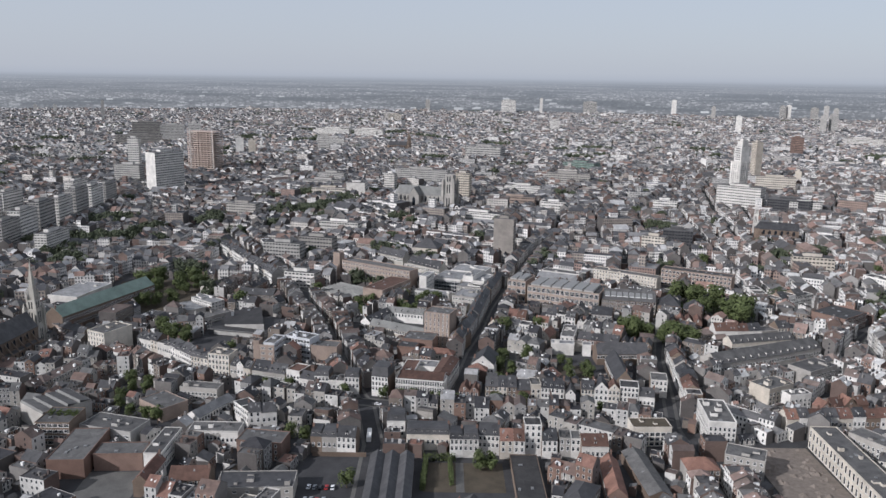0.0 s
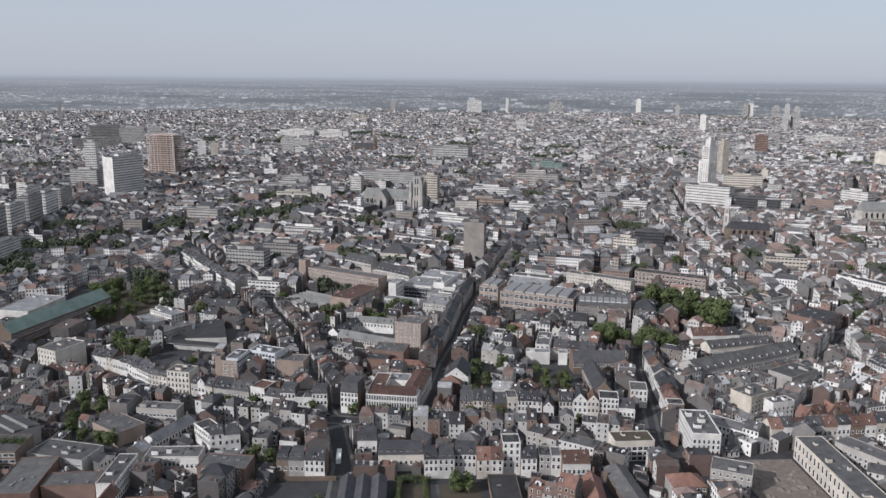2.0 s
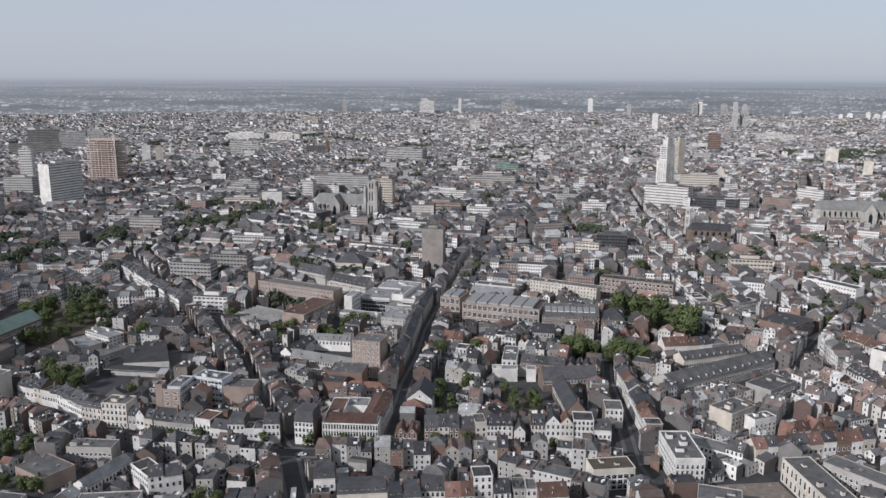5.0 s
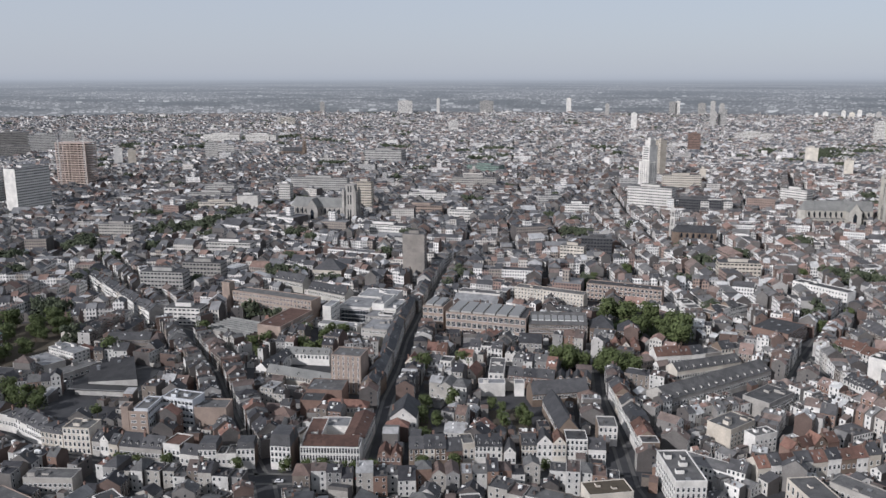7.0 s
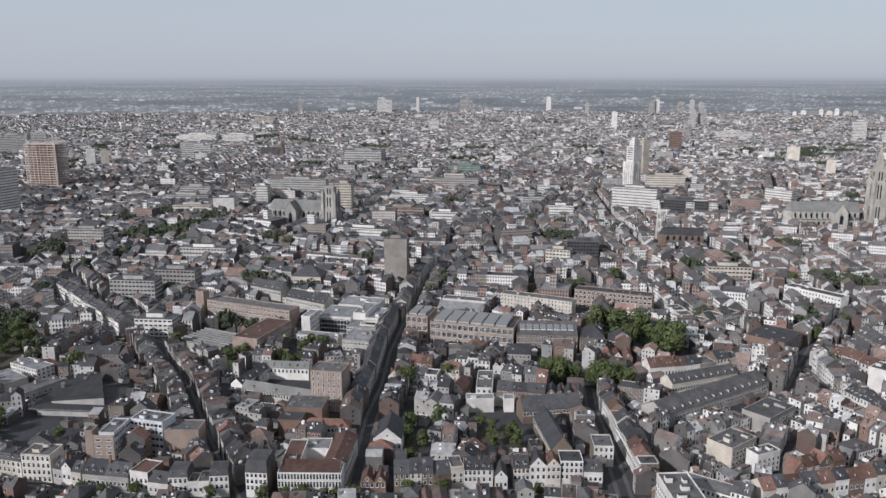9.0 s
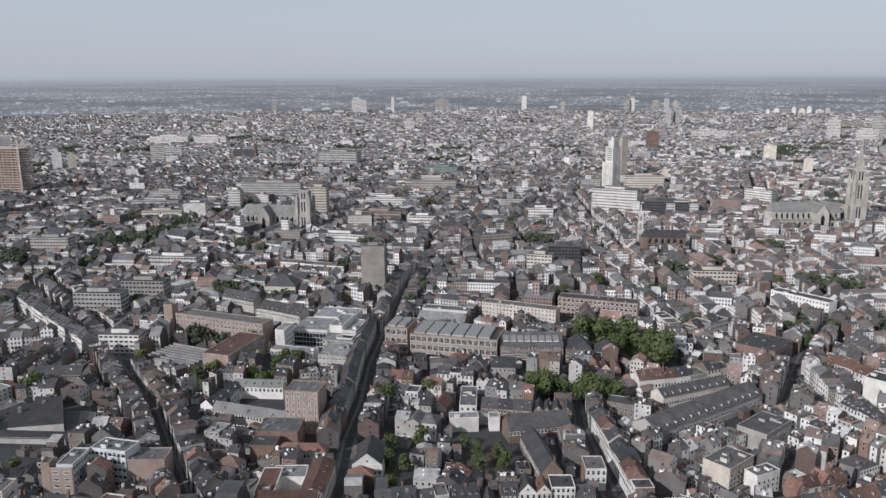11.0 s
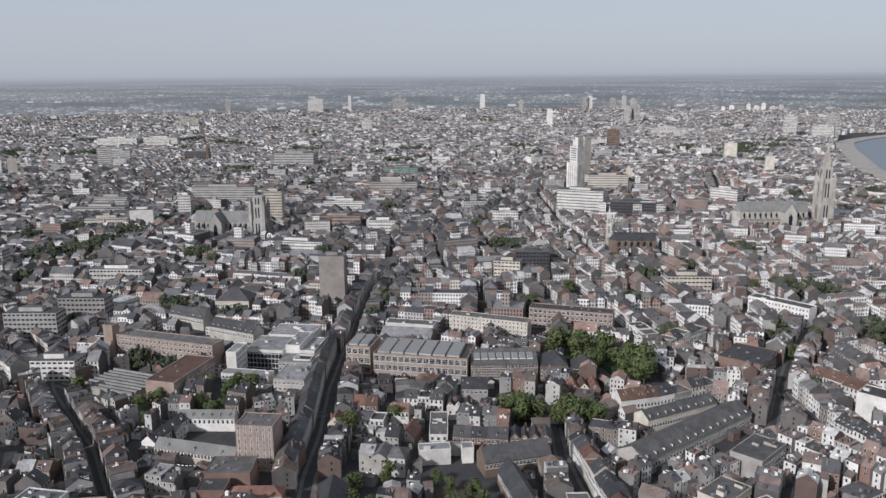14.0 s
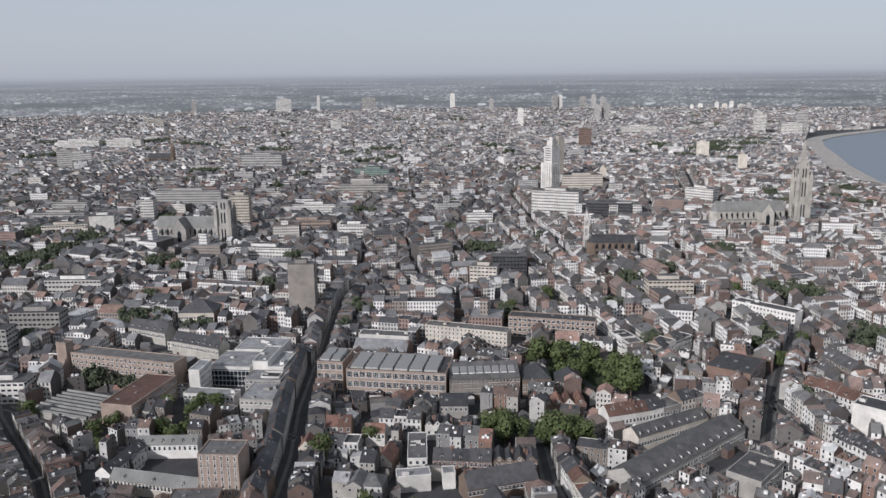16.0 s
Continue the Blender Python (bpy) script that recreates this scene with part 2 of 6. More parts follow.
        for mat in self.mats:
            me.materials.append(mat)
        me.polygons.foreach_set("material_index", self.m)
        layer = me.uv_layers.new(name="UVMap")
        layer.data.foreach_set("uv", np.array(self.uv, dtype=np.float32).ravel())
        me.update()
        return me


def part(name, shape, parent=None, label=""):
    ob = new(name, shape if isinstance(shape, bpy.types.Mesh) else shape.mesh(name))
    if parent is not None:
        ob.parent = parent
    return tagged(ob, label)


def thing(name, x, y, deg, label, category, group="", z=0.0):
    ob = new(name)
    ob.empty_display_size = 1
    ob.matrix_world = pose(x, y, z, 0, 0, deg)
    return tagged(ob, label, category, group)


def placed(x, y, deg, z=0.0):
    """A function from a local frame at x, y, turned by deg, to the world."""
    c, s = math.cos(radians(deg)), math.sin(radians(deg))
    return lambda q: (x + q[0] * c - q[1] * s, y + q[0] * s + q[1] * c, z + q[2])


TAKEN = {}                                # ground plots that are built on or kept free, by 60 m squares


def take(x, y, deg, w, d, margin=1.0):
    """Keeps a plot free: its corner x, y, its turn, width and depth."""
    c, s = math.cos(radians(deg)), math.sin(radians(deg))
    mx, my, r = x + (w * c - d * s) / 2, y + (w * s + d * c) / 2, math.hypot(w, d) / 2 + margin
    plot = (x, y, c, s, w, d, margin)
    for i in range(int((mx - r) // 60), int((mx + r) // 60) + 1):
        for j in range(int((my - r) // 60), int((my + r) // 60) + 1):
            TAKEN.setdefault((i, j), []).append(plot)


def road(points, width):
    """Keeps a street free along a line of points."""
    for (x0, y0), (x1, y1) in zip(points, points[1:]):
        deg = math.degrees(math.atan2(y1 - y0, x1 - x0))
        c, s = math.cos(radians(deg)), math.sin(radians(deg))
        take(x0 + s * width / 2, y0 - c * width / 2, deg, math.hypot(x1 - x0, y1 - y0), width, 0.0)


def is_free(x, y, deg, w, d):
    c, s = math.cos(radians(deg)), math.sin(radians(deg))
    r = math.hypot(w, d)
    pts = [(x + u * c - v * s, y + u * s + v * c) for u in (0, w / 2, w) for v in (0, d / 2, d)]
    near = {p for px, py in pts for p in TAKEN.get((int(px // 60), int(py // 60)), ())}
    for X, Y, C, S, W, D, M in near:
        for px, py in pts:
            a, b = (px - X) * C + (py - Y) * S, -(px - X) * S + (py - Y) * C
            if -M < a < W + M and -M < b < D + M:
                return False
        for qx, qy in ((X, Y), (X + W * C, Y + W * S), (X - D * S, Y + D * C), (X + W * C - D * S, Y + W * S + D * C),
                       (X + (W * C - D * S) / 2, Y + (W * S + D * C) / 2)):
            a, b = (qx - x) * c + (qy - y) * s, -(qx - x) * s + (qy - y) * c
            if 0 < a < w and 0 < b < d:
                return False
    return True

# ---- ground, water, distance ----
ground = Shape(ASPHALT)
ground.face([(-5200, -1500, 0), (5200, -1500, 0), (5200, 5300, 0), (-5200, 5300, 0)])
tagged(part("ground", ground), "dark street level under the whole city", "ground", kind="structure")


def backdrop():
    """The hazy plain beyond the city on a self-lit ring: woods and pale specks of far suburbs."""
    m = Nodes("hazy_distance")
    geo = m.coords()
    sep = m.add("ShaderNodeSeparateXYZ")
    m.link(geo, sep.inputs[0])
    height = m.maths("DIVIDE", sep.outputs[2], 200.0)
    reach = m.maths("LOGARITHM", m.maths("DIVIDE", 196.0, m.maths("MAXIMUM", m.maths("SUBTRACT", 197.0, sep.outputs[2]), 9.0)), math.e)
    belt = m.maths("DIVIDE", m.maths("FLOOR", m.maths("MULTIPLY", reach, 5.0)), 5.0)     # belts of the plain, each smaller than the one before it
    scale = m.maths("EXPONENT", belt)
    arc = m.maths("MULTIPLY", m.maths("ARCTAN2", sep.outputs[0], m.maths("SUBTRACT", sep.outputs[1], 100.0)), 4790.0)

    def lay(wide, high, shift):
        v = m.add("ShaderNodeCombineXYZ")
        m.link(m.maths("ADD", m.maths("DIVIDE", m.maths("MULTIPLY", arc, scale), wide), m.maths("MULTIPLY", belt, shift)), v.inputs[0])
        m.link(m.maths("DIVIDE", m.maths("MULTIPLY", sep.outputs[2], scale), high), v.inputs[1])
        return v.outputs[0]

    def spots(wide, high, shift, size, share):
        """Houses of the far suburbs: a share of the cells holds a block of its own size and brightness."""
        n = m.add("ShaderNodeTexVoronoi")
        n.voronoi_dimensions, n.distance = "2D", "CHEBYCHEV"
        n.inputs["Scale"].default_value = 1.0
        m.link(lay(wide, high, shift), n.inputs["Vector"])
        pick_ = m.add("ShaderNodeSeparateXYZ")
        m.link(n.outputs["Color"], pick_.inputs[0])
        body = m.maths("LESS_THAN", n.outputs["Distance"], m.maths("MULTIPLY", m.maths("ADD", pick_.outputs[2], 0.5), size))
        return m.maths("MULTIPLY", m.maths("MULTIPLY", body, m.maths("GREATER_THAN", pick_.outputs[0], 1.0 - share)), m.maths("ADD", m.maths("MULTIPLY", pick_.outputs[1], 0.75), 0.25))

    far = m.add("ShaderNodeCombineXYZ")
    m.link(m.maths("DIVIDE", arc, 760.0), far.inputs[0])
    m.link(m.maths("MULTIPLY", reach, 4.0), far.inputs[1])
    land = m.noise(1.0, 4, 0.62, far.outputs[0])
    # haze painted into the glow: paler and bluer with height
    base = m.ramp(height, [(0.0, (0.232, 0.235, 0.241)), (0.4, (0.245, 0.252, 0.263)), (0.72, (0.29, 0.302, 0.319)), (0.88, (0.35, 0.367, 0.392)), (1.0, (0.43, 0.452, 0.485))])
    woods = m.ramp(land, [(0.42, (0.74, 0.77, 0.785)), (0.56, (1.07, 1.065, 1.06))])
    built = m.ramp(land, [(0.42, (0.08, 0.08, 0.08)), (0.5, (0.55, 0.55, 0.55)), (0.58, (1, 1, 1))])
    # detail fades upwards with the painted haze
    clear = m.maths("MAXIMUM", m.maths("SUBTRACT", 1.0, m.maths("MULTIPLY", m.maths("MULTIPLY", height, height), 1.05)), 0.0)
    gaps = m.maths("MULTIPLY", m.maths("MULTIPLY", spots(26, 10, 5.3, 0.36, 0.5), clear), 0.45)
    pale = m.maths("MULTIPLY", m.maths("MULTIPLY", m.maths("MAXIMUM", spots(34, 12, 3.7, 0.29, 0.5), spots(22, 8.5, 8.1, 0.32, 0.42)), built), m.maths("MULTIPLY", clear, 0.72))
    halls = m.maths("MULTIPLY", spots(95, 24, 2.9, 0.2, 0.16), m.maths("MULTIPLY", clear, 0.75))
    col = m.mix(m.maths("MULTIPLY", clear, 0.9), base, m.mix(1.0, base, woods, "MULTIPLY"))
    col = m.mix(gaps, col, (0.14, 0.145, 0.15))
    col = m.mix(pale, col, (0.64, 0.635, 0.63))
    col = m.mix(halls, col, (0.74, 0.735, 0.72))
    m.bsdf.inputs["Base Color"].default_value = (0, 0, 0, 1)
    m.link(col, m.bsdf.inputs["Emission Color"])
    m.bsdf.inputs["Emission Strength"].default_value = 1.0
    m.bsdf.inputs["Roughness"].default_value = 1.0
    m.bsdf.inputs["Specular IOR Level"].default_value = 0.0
    melt = m.add("ShaderNodeMixShader")       # the rim melts into the sky
    rim = m.add("ShaderNodeMapRange")
    rim.interpolation_type = "SMOOTHSTEP"
    for key, value in (("From Min", 172.0), ("From Max", 238.0), ("To Min", 0.0), ("To Max", 1.0)):
        rim.inputs[key].default_value = value
    m.link(sep.outputs[2], rim.inputs["Value"])
    m.link(rim.outputs[0], melt.inputs[0])
    m.link(m.bsdf.outputs[0], melt.inputs[1])
    m.link(m.add("ShaderNodeBsdfTransparent").outputs[0], melt.inputs[2])
    m.link(melt.outputs[0], m.t.nodes["Material Output"].inputs["Surface"])
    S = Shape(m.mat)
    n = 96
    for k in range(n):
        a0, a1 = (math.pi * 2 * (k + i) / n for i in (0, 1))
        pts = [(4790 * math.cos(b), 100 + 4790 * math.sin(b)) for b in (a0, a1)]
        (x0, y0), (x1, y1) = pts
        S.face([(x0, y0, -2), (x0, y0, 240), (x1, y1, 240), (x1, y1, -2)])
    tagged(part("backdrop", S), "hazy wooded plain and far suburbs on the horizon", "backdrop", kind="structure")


backdrop()


def river():
    m = Nodes("river_water")
    wave = m.noise(0.05, 4)
    m.bump(wave, 0.15, 0.3)
    water = m.done((0.1, 0.12, 0.14), 0.28)
    W = Shape(water)
    edge = [(1086, 1190), (1130, 1345), (1260, 1560), (1410, 1773), (1530, 1950), (1654, 2105), (1760, 2185), (1862, 2240), (2105, 2342), (2600, 2500), (3200, 2600)]
    far = [(1500, 1150), (1700, 1300), (1900, 1480), (2100, 1700), (2250, 1850), (2400, 1980), (2550, 2060), (2700, 2100), (2900, 2150), (3100, 2250), (3300, 2400)]
    for (a, b), (c, d) in zip(zip(edge, far), zip(edge[1:], far[1:])):
        W.face([(*a, 0.15), (*b, 0.15), (*d, 0.15), (*c, 0.15)])
    tagged(part("water", W), "calm grey river in a wide bend", "water", kind="structure")
    Q = Shape(SAND)
    for (a, c) in zip(edge[:-1], edge[1:]):
        va, vc = Vector(a), Vector(c)
        u = (vc - va).normalized()
        nrm = Vector((-u.y, u.x)) * 46
        Q.solid([(*va, 0.1), (*vc, 0.1), (*vc, 2.0), (*va, 2.0), (*(vc + nrm), 2.0), (*(va + nrm), 2.0)], [(0, 1, 2, 3), (3, 2, 4, 5)], 0)
        road([tuple(va + nrm / 2), tuple(vc + nrm / 2)], 50)
    tagged(part("quay", Q), "pale paved quay along the river", "quay", kind="structure")
    for k in range(10):
        a, b = Vector(edge[k]), Vector(far[k])
        road([tuple(a), tuple(b)], 420)


river()

# ---- streets ----
STREETS = [
    ([(3, 448), (7, 462), (22, 550), (35, 600), (46, 662), (61, 722), (87, 827), (106, 896), (140, 965)], 8.5),
    ([(-245, 548), (-198, 524), (-168, 497), (-150, 490), (-122, 478), (-89, 467), (-51, 458), (0, 452), (50, 449), (96, 444), (135, 432)], 12),
    ([(-46, 456), (-36, 400), (-36, 300)], 12),
    ([(134, 300), (133, 425), (142, 470), (154, 540), (168, 590)], 8),
    ([(-47, 462), (-60, 500), (-75, 550), (-92, 610), (-132, 705), (-150, 770), (-243, 954)], 7),
    ([(150, 470), (180, 494), (276, 534), (322, 590), (364, 636), (420, 690)], 7),
    ([(276, 534), (300, 470), (310, 400)], 7),
    ([(-245, 530), (-330, 560), (-420, 640)], 12),
    ([(385, 1053), (400, 1164), (458, 1408)], 10),
    ([(741, 1319), (890, 1584)], 10),
    ([(322, 590), (306, 518)], 8),
    ([(62, 728), (130, 690), (200, 655)], 8),
    ([(-130, 720), (-100, 690), (-60, 640), (-10, 622), (38, 628)], 7),
]


def kerbs(points, width):
    """A raised pavement strip on either side of a street."""
    S = Shape(PAVING)
    for side in (-1, 1):
        for (x0, y0), (x1, y1) in zip(points, points[1:]):
            deg = math.degrees(math.atan2(y1 - y0, x1 - x0))
            o = side * (width / 2 - 1.0)
            S.box(placed(x0, y0, deg), 0, math.hypot(x1 - x0, y1 - y0), o - 1.0, o + 1.0, 0, 0.14)
    tagged(part("pavement", S), "grey paved footway beside the street", "pavement", kind="structure")


for pts, wide in STREETS:
    road(pts, wide)
    kerbs(pts, wide)
lot = Shape(ASPHALT)
lot.box(placed(-67, 318, 0), 0, 29, 0, 67, 0, 0.06)
tagged(part("car_park", lot), "open dark asphalt yard between buildings", "yard", kind="structure")
take(-67, 318, 0, 29.5, 67.5)
take(-8, 330, 0, 41, 56)                  # hedged garden
take(163, 332, 0, 36, 70)                 # cleared building site
take(30, 500, 0, 14, 44)                  # garden yards
take(80, 500, 0, 26, 45)

# ---- houses ----
rng = random.Random(7)
WINDOWS = {}


def window_mesh(w, h):
    """A window: pane, one frame with its glazing bars and a sill, standing just proud of the wall; shared by all of its size."""
    key = (round(w, 1), round(h, 1))
    if key not in WINDOWS:
        S = Shape(FRAME, GLASS)
        S.face([(-w / 2, -0.03, 0), (w / 2, -0.03, 0), (w / 2, -0.03, h), (-w / 2, -0.03, h)], 1)
        b = 0.09
        bars = (-w / 6, w / 6) if w > 2.8 else ()
        rails = (h * 0.32, h * 0.66) if w > 2.8 else (h * 0.64,)
        xs = [-w / 2 - b, -w / 2 + b / 2] + [u + e for u in bars for e in (-b / 2, b / 2)] + [w / 2 - b / 2, w / 2 + b]
        zs = [-b, b / 2] + [u + e for u in rails for e in (-b / 2, b / 2)] + [h - b / 2, h + b]
        n, k = len(xs), len(zs)
        pts = [(x, -0.09, z) for z in zs for x in xs]
        fs = [(r * n + c, r * n + c + 1, (r + 1) * n + c + 1, (r + 1) * n + c) for r in range(k - 1) for c in range(n - 1) if r % 2 == 0 or c % 2 == 0]
        rim = [0, n - 1, k * n - 1, (k - 1) * n]
        m = len(pts)
        pts += [(pts[q][0], 0.0, pts[q][2]) for q in rim]
        fs += [(m + q, m + (q + 1) % 4, rim[(q + 1) % 4], rim[q]) for q in range(4)]
        S.solid(pts, fs, 0)
        S.box(None, -w / 2 - 0.15, w / 2 + 0.15, -0.18, 0, -0.2, -b, 0)
        WINDOWS[key] = S.mesh("window")
    return WINDOWS[key]


def add_windows(parent, along, at, facing, width, height, storeys, bay, base=0.9, win=(1.1, 1.7), first=0):
    """Rows of window parts on one wall: along/at place the wall's start in the thing's frame, facing is its turn."""
    n = max(1, int(width / bay))
    step = height / storeys
    me = window_mesh(*win)
    c, s = math.cos(radians(facing)), math.sin(radians(facing))
    for k in range(first, storeys):
        for i in range(n):
            u = (i + 0.5) * width / n
            z = k * step + base
            if z + win[1] > height - 0.2:
                continue
            ob = part("window", me, parent)
            ob.matrix_local = pose(along + u * c, at + u * s, z, 0, 0, facing)


def wall_shape(w, d, h, rh, kind, mat, side=None):
    """The body of a house; its party walls may be of another stuff than the fronts."""
    S = Shape(mat, side or mat)
    p = [(0, 0, 0), (w, 0, 0), (w, d, 0), (0, d, 0), (0, 0, h), (w, 0, h), (w, d, h), (0, d, h)]
    if kind == "gable":
        p += [(0, d / 2, h + rh), (w, d / 2, h + rh)]
        fs = [(0, 1, 5, 4), (1, 2, 6, 9, 5), (2, 3, 7, 6), (3, 0, 4, 8, 7)]
    elif kind == "cross":
        p += [(w / 2, 0, h + rh), (w / 2, d, h + rh)]
        fs = [(0, 1, 5, 8, 4), (1, 2, 6, 5), (2, 3, 7, 9, 6), (3, 0, 4, 7)]
    else:
        fs = [(0, 1, 5, 4), (1, 2, 6, 5), (2, 3, 7, 6), (3, 0, 4, 7)]
    S.solid(p, fs, [0, 1, 0, 1])
    S.box(None, -0.02, w + 0.02, -0.28, 0, h - 0.45, h - 0.08, 0, floor=True)
    return S


def turned(T):
    """Swaps the local axes, for a ridge that runs across."""
    return lambda q: (q[1], q[0], q[2]) if T is None else T((q[1], q[0], q[2]))


def chimney(parent, x, y, z, h):
    S = Shape(BRICK, OLDTILE)
    S.box(None, x - 0.5, x + 0.5, y - 0.35, y + 0.35, z, z + h, 0)
    S.box(None, x - 0.6, x + 0.6, y - 0.45, y + 0.45, z + h, z + h + 0.15, 0, floor=True)
    S = part("chimney", S, parent)
    P = Shape(TILE)
    P.box(None, x - 0.28, x - 0.04, y - 0.12, y + 0.12, z + h + 0.15, z + h + 0.65, 0)
    P.box(None, x + 0.1, x + 0.34, y - 0.12, y + 0.12, z + h + 0.15, z + h + 0.6, 0)
    part("chimney_pots", P, S, "pair of orange clay pots")


def dormer(parent, x, y, z, w, h, depth, mat=None, roof=None):
    """A roof dormer: cheeks, front pane and a small pitched lid."""
    S = Shape(mat or WHITE, GLASS, roof or SLATE)
    S.box(None, x - w / 2, x + w / 2, y, y + depth, z - 0.6, z + h, 0)
    S.face([(x - w * 0.32, y - 0.03, z + 0.15), (x + w * 0.32, y - 0.03, z + 0.15), (x + w * 0.32, y - 0.03, z + h - 0.2), (x - w * 0.32, y - 0.03, z + h - 0.2)], 1)
    S.solid([(x - w / 2 - .12, y - .15, z + h), (x + w / 2 + .12, y - .15, z + h), (x, y - .15, z + h + .5), (x - w / 2 - .12, y + depth, z + h), (x + w / 2 + .12, y + depth, z + h), (x, y + depth, z + h + .5)],
            [(0, 1, 2), (1, 4, 5, 2), (3, 0, 2, 5)], 2)
    part("dormer", S, parent)


WALLWORDS = {WHITE: "white rendered", CREAM: "cream rendered", GREYW: "grey rendered", BRICK: "red brick", BROWN: "brown brick", TAN: "tan brick"}
ROOFWORDS = {SLATE: "dark slate", TILE: "orange tile", OLDTILE: "brown tile", FELT: "grey felt", PALEROOF: "pale grey"}


def house(x, y, deg, w, d, h, kind="gable", rh=None, wall=WHITE, roof=SLATE, storeys=None, detail=1, dormers=0, first=0):
    """A town house: its front lies along local x and faces local -y. detail 2: windows front and back, 1: front only."""
    storeys = storeys or max(2, round(h / 3.3))
    rh = rh if rh is not None else (0.38 * d if kind == "gable" else 0.55 * w)
    shape = {"gable": "pitched", "cross": "gable-fronted", "flat": "flat", "hip": "hipped", "mansard": "mansard"}[kind]
    ob = thing("town_house", x, y, deg, "%s %d-storey town house with %s %s roof" % (WALLWORDS.get(wall, "pale"), storeys, shape, ROOFWORDS.get(roof, "dark")), "house", "town houses")
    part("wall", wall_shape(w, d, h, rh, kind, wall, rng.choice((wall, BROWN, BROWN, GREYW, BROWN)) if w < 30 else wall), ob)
    R = Shape(roof, wall)
    if kind == "gable":
        R.prism(None, 0.02, w - 0.02, 0, d, h + 0.02, rh, 0)
    elif kind == "cross":
        R.prism(lambda q: (q[1], q[0], q[2]), 0.15, d, 0, w, h + 0.02, rh, 0, over=0.1)
        R.f = [tuple(reversed(f)) for f in R.f]
    elif kind == "hip":
        R.hip(None, 0, w, 0, d, h, rh, 0)
    elif kind == "mansard":
        i = 1.3
        p = [(-.2, -.2, h), (w + .2, -.2, h), (w + .2, d + .2, h), (-.2, d + .2, h), (i * .3, i, h + rh), (w - i * .3, i, h + rh), (w - i * .3, d - i, h + rh), (i * .3, d - i, h + rh)]
        R.solid(p, [(0, 1, 5, 4), (1, 2, 6, 5), (2, 3, 7, 6), (3, 0, 4, 7), (4, 5, 6, 7)], 0)
    else:
        R.box(None, 0.3, w - 0.3, 0.3, d - 0.3, h - 0.5, h - 0.28, 0)
        for x0, x1, y0, y1 in ((0, w, 0, .3), (0, w, d - .3, d), (0, .3, .3, d - .3), (w - .3, w, .3, d - .3)):
            R.box(None, x0, x1, y0, y1, h, h + 0.35, 1)
        for k in range(rng.randint(0, 3)):
            bx, by, s = rng.uniform(1, max(1.2, w - 2.5)), rng.uniform(1.5, max(1.7, d - 3)), rng.uniform(0.6, 1.6)
            R.box(None, bx, min(bx + s, w - .4), by, by + s, h - 0.28, h + rng.uniform(0.4, 1.6), 0)
    if kind == "gable":                         # small panes in the slopes
        R.mats = (roof, wall, SKYLIGHT)
        for k in range(rng.choice((0, 1, 2, 3))):
            u, v = rng.uniform(.5, max(.6, w - 1.4)), rng.uniform(.12, .38)
            za, zb = (h + rh * 2 * e + .34 for e in (v, v + 1.1 / d))
            R.solid([(u, v * d, za), (u + .8, v * d, za), (u + .8, v * d + 1.1, zb), (u, v * d + 1.1, zb), (u, v * d, za - .2), (u + .8, v * d, za - .2)], [(0, 1, 2, 3), (4, 5, 1, 0)], 2)
    part("roof", R, ob)
    if kind in ("gable", "cross", "mansard") and rng.random() < 0.8:
        chimney(ob, rng.choice((0.6, w - 0.6)), d * rng.uniform(0.35, 0.65), h + rh * (0.55 if kind != "cross" else 0.1), rng.uniform(1.4, 2.4) + (rh * 0.3 if kind == "gable" else 1.0))
    if kind in ("gable", "mansard"):
        for k in range(dormers):
            u = (k + 0.5) * w / dormers
            dormer(ob, u, 0.5 if kind == "mansard" else 0.9, h + (0.5 if kind == "mansard" else 0.9 * 2 * rh / d), 1.2, 1.4, 2.2, WHITE, roof)
    bay = rng.choice((2.0, 2.2, 2.5))
    first = max(first, 1)                           # ground floors in deep streets stay blank
    add_windows(ob, 0, 0, 0, w, h, storeys, bay, first=first, win=(1.3, min(2.1, h / storeys - 1.05)))
    if detail > 1:
        add_windows(ob, w, d, 180, w, h, storeys, bay * 1.3)
    if kind == "cross":
        ob2 = part("window", window_mesh(1.0, 1.4), ob)
        ob2.matrix_local = pose(w / 2, 0, h + rh * 0.2)
    return ob


def pick(weights):
    mats = list(weights)
    return rng.choices(mats, [weights[m] for m in mats])[0]


WALLMIX = {WHITE: 0.42, CREAM: 0.2, GREYW: 0.13, BRICK: 0.1, BROWN: 0.1, TAN: 0.05}
ROOFMIX = {SLATE: 0.58, OLDTILE: 0.14, TILE: 0.13, FELT: 0.15}


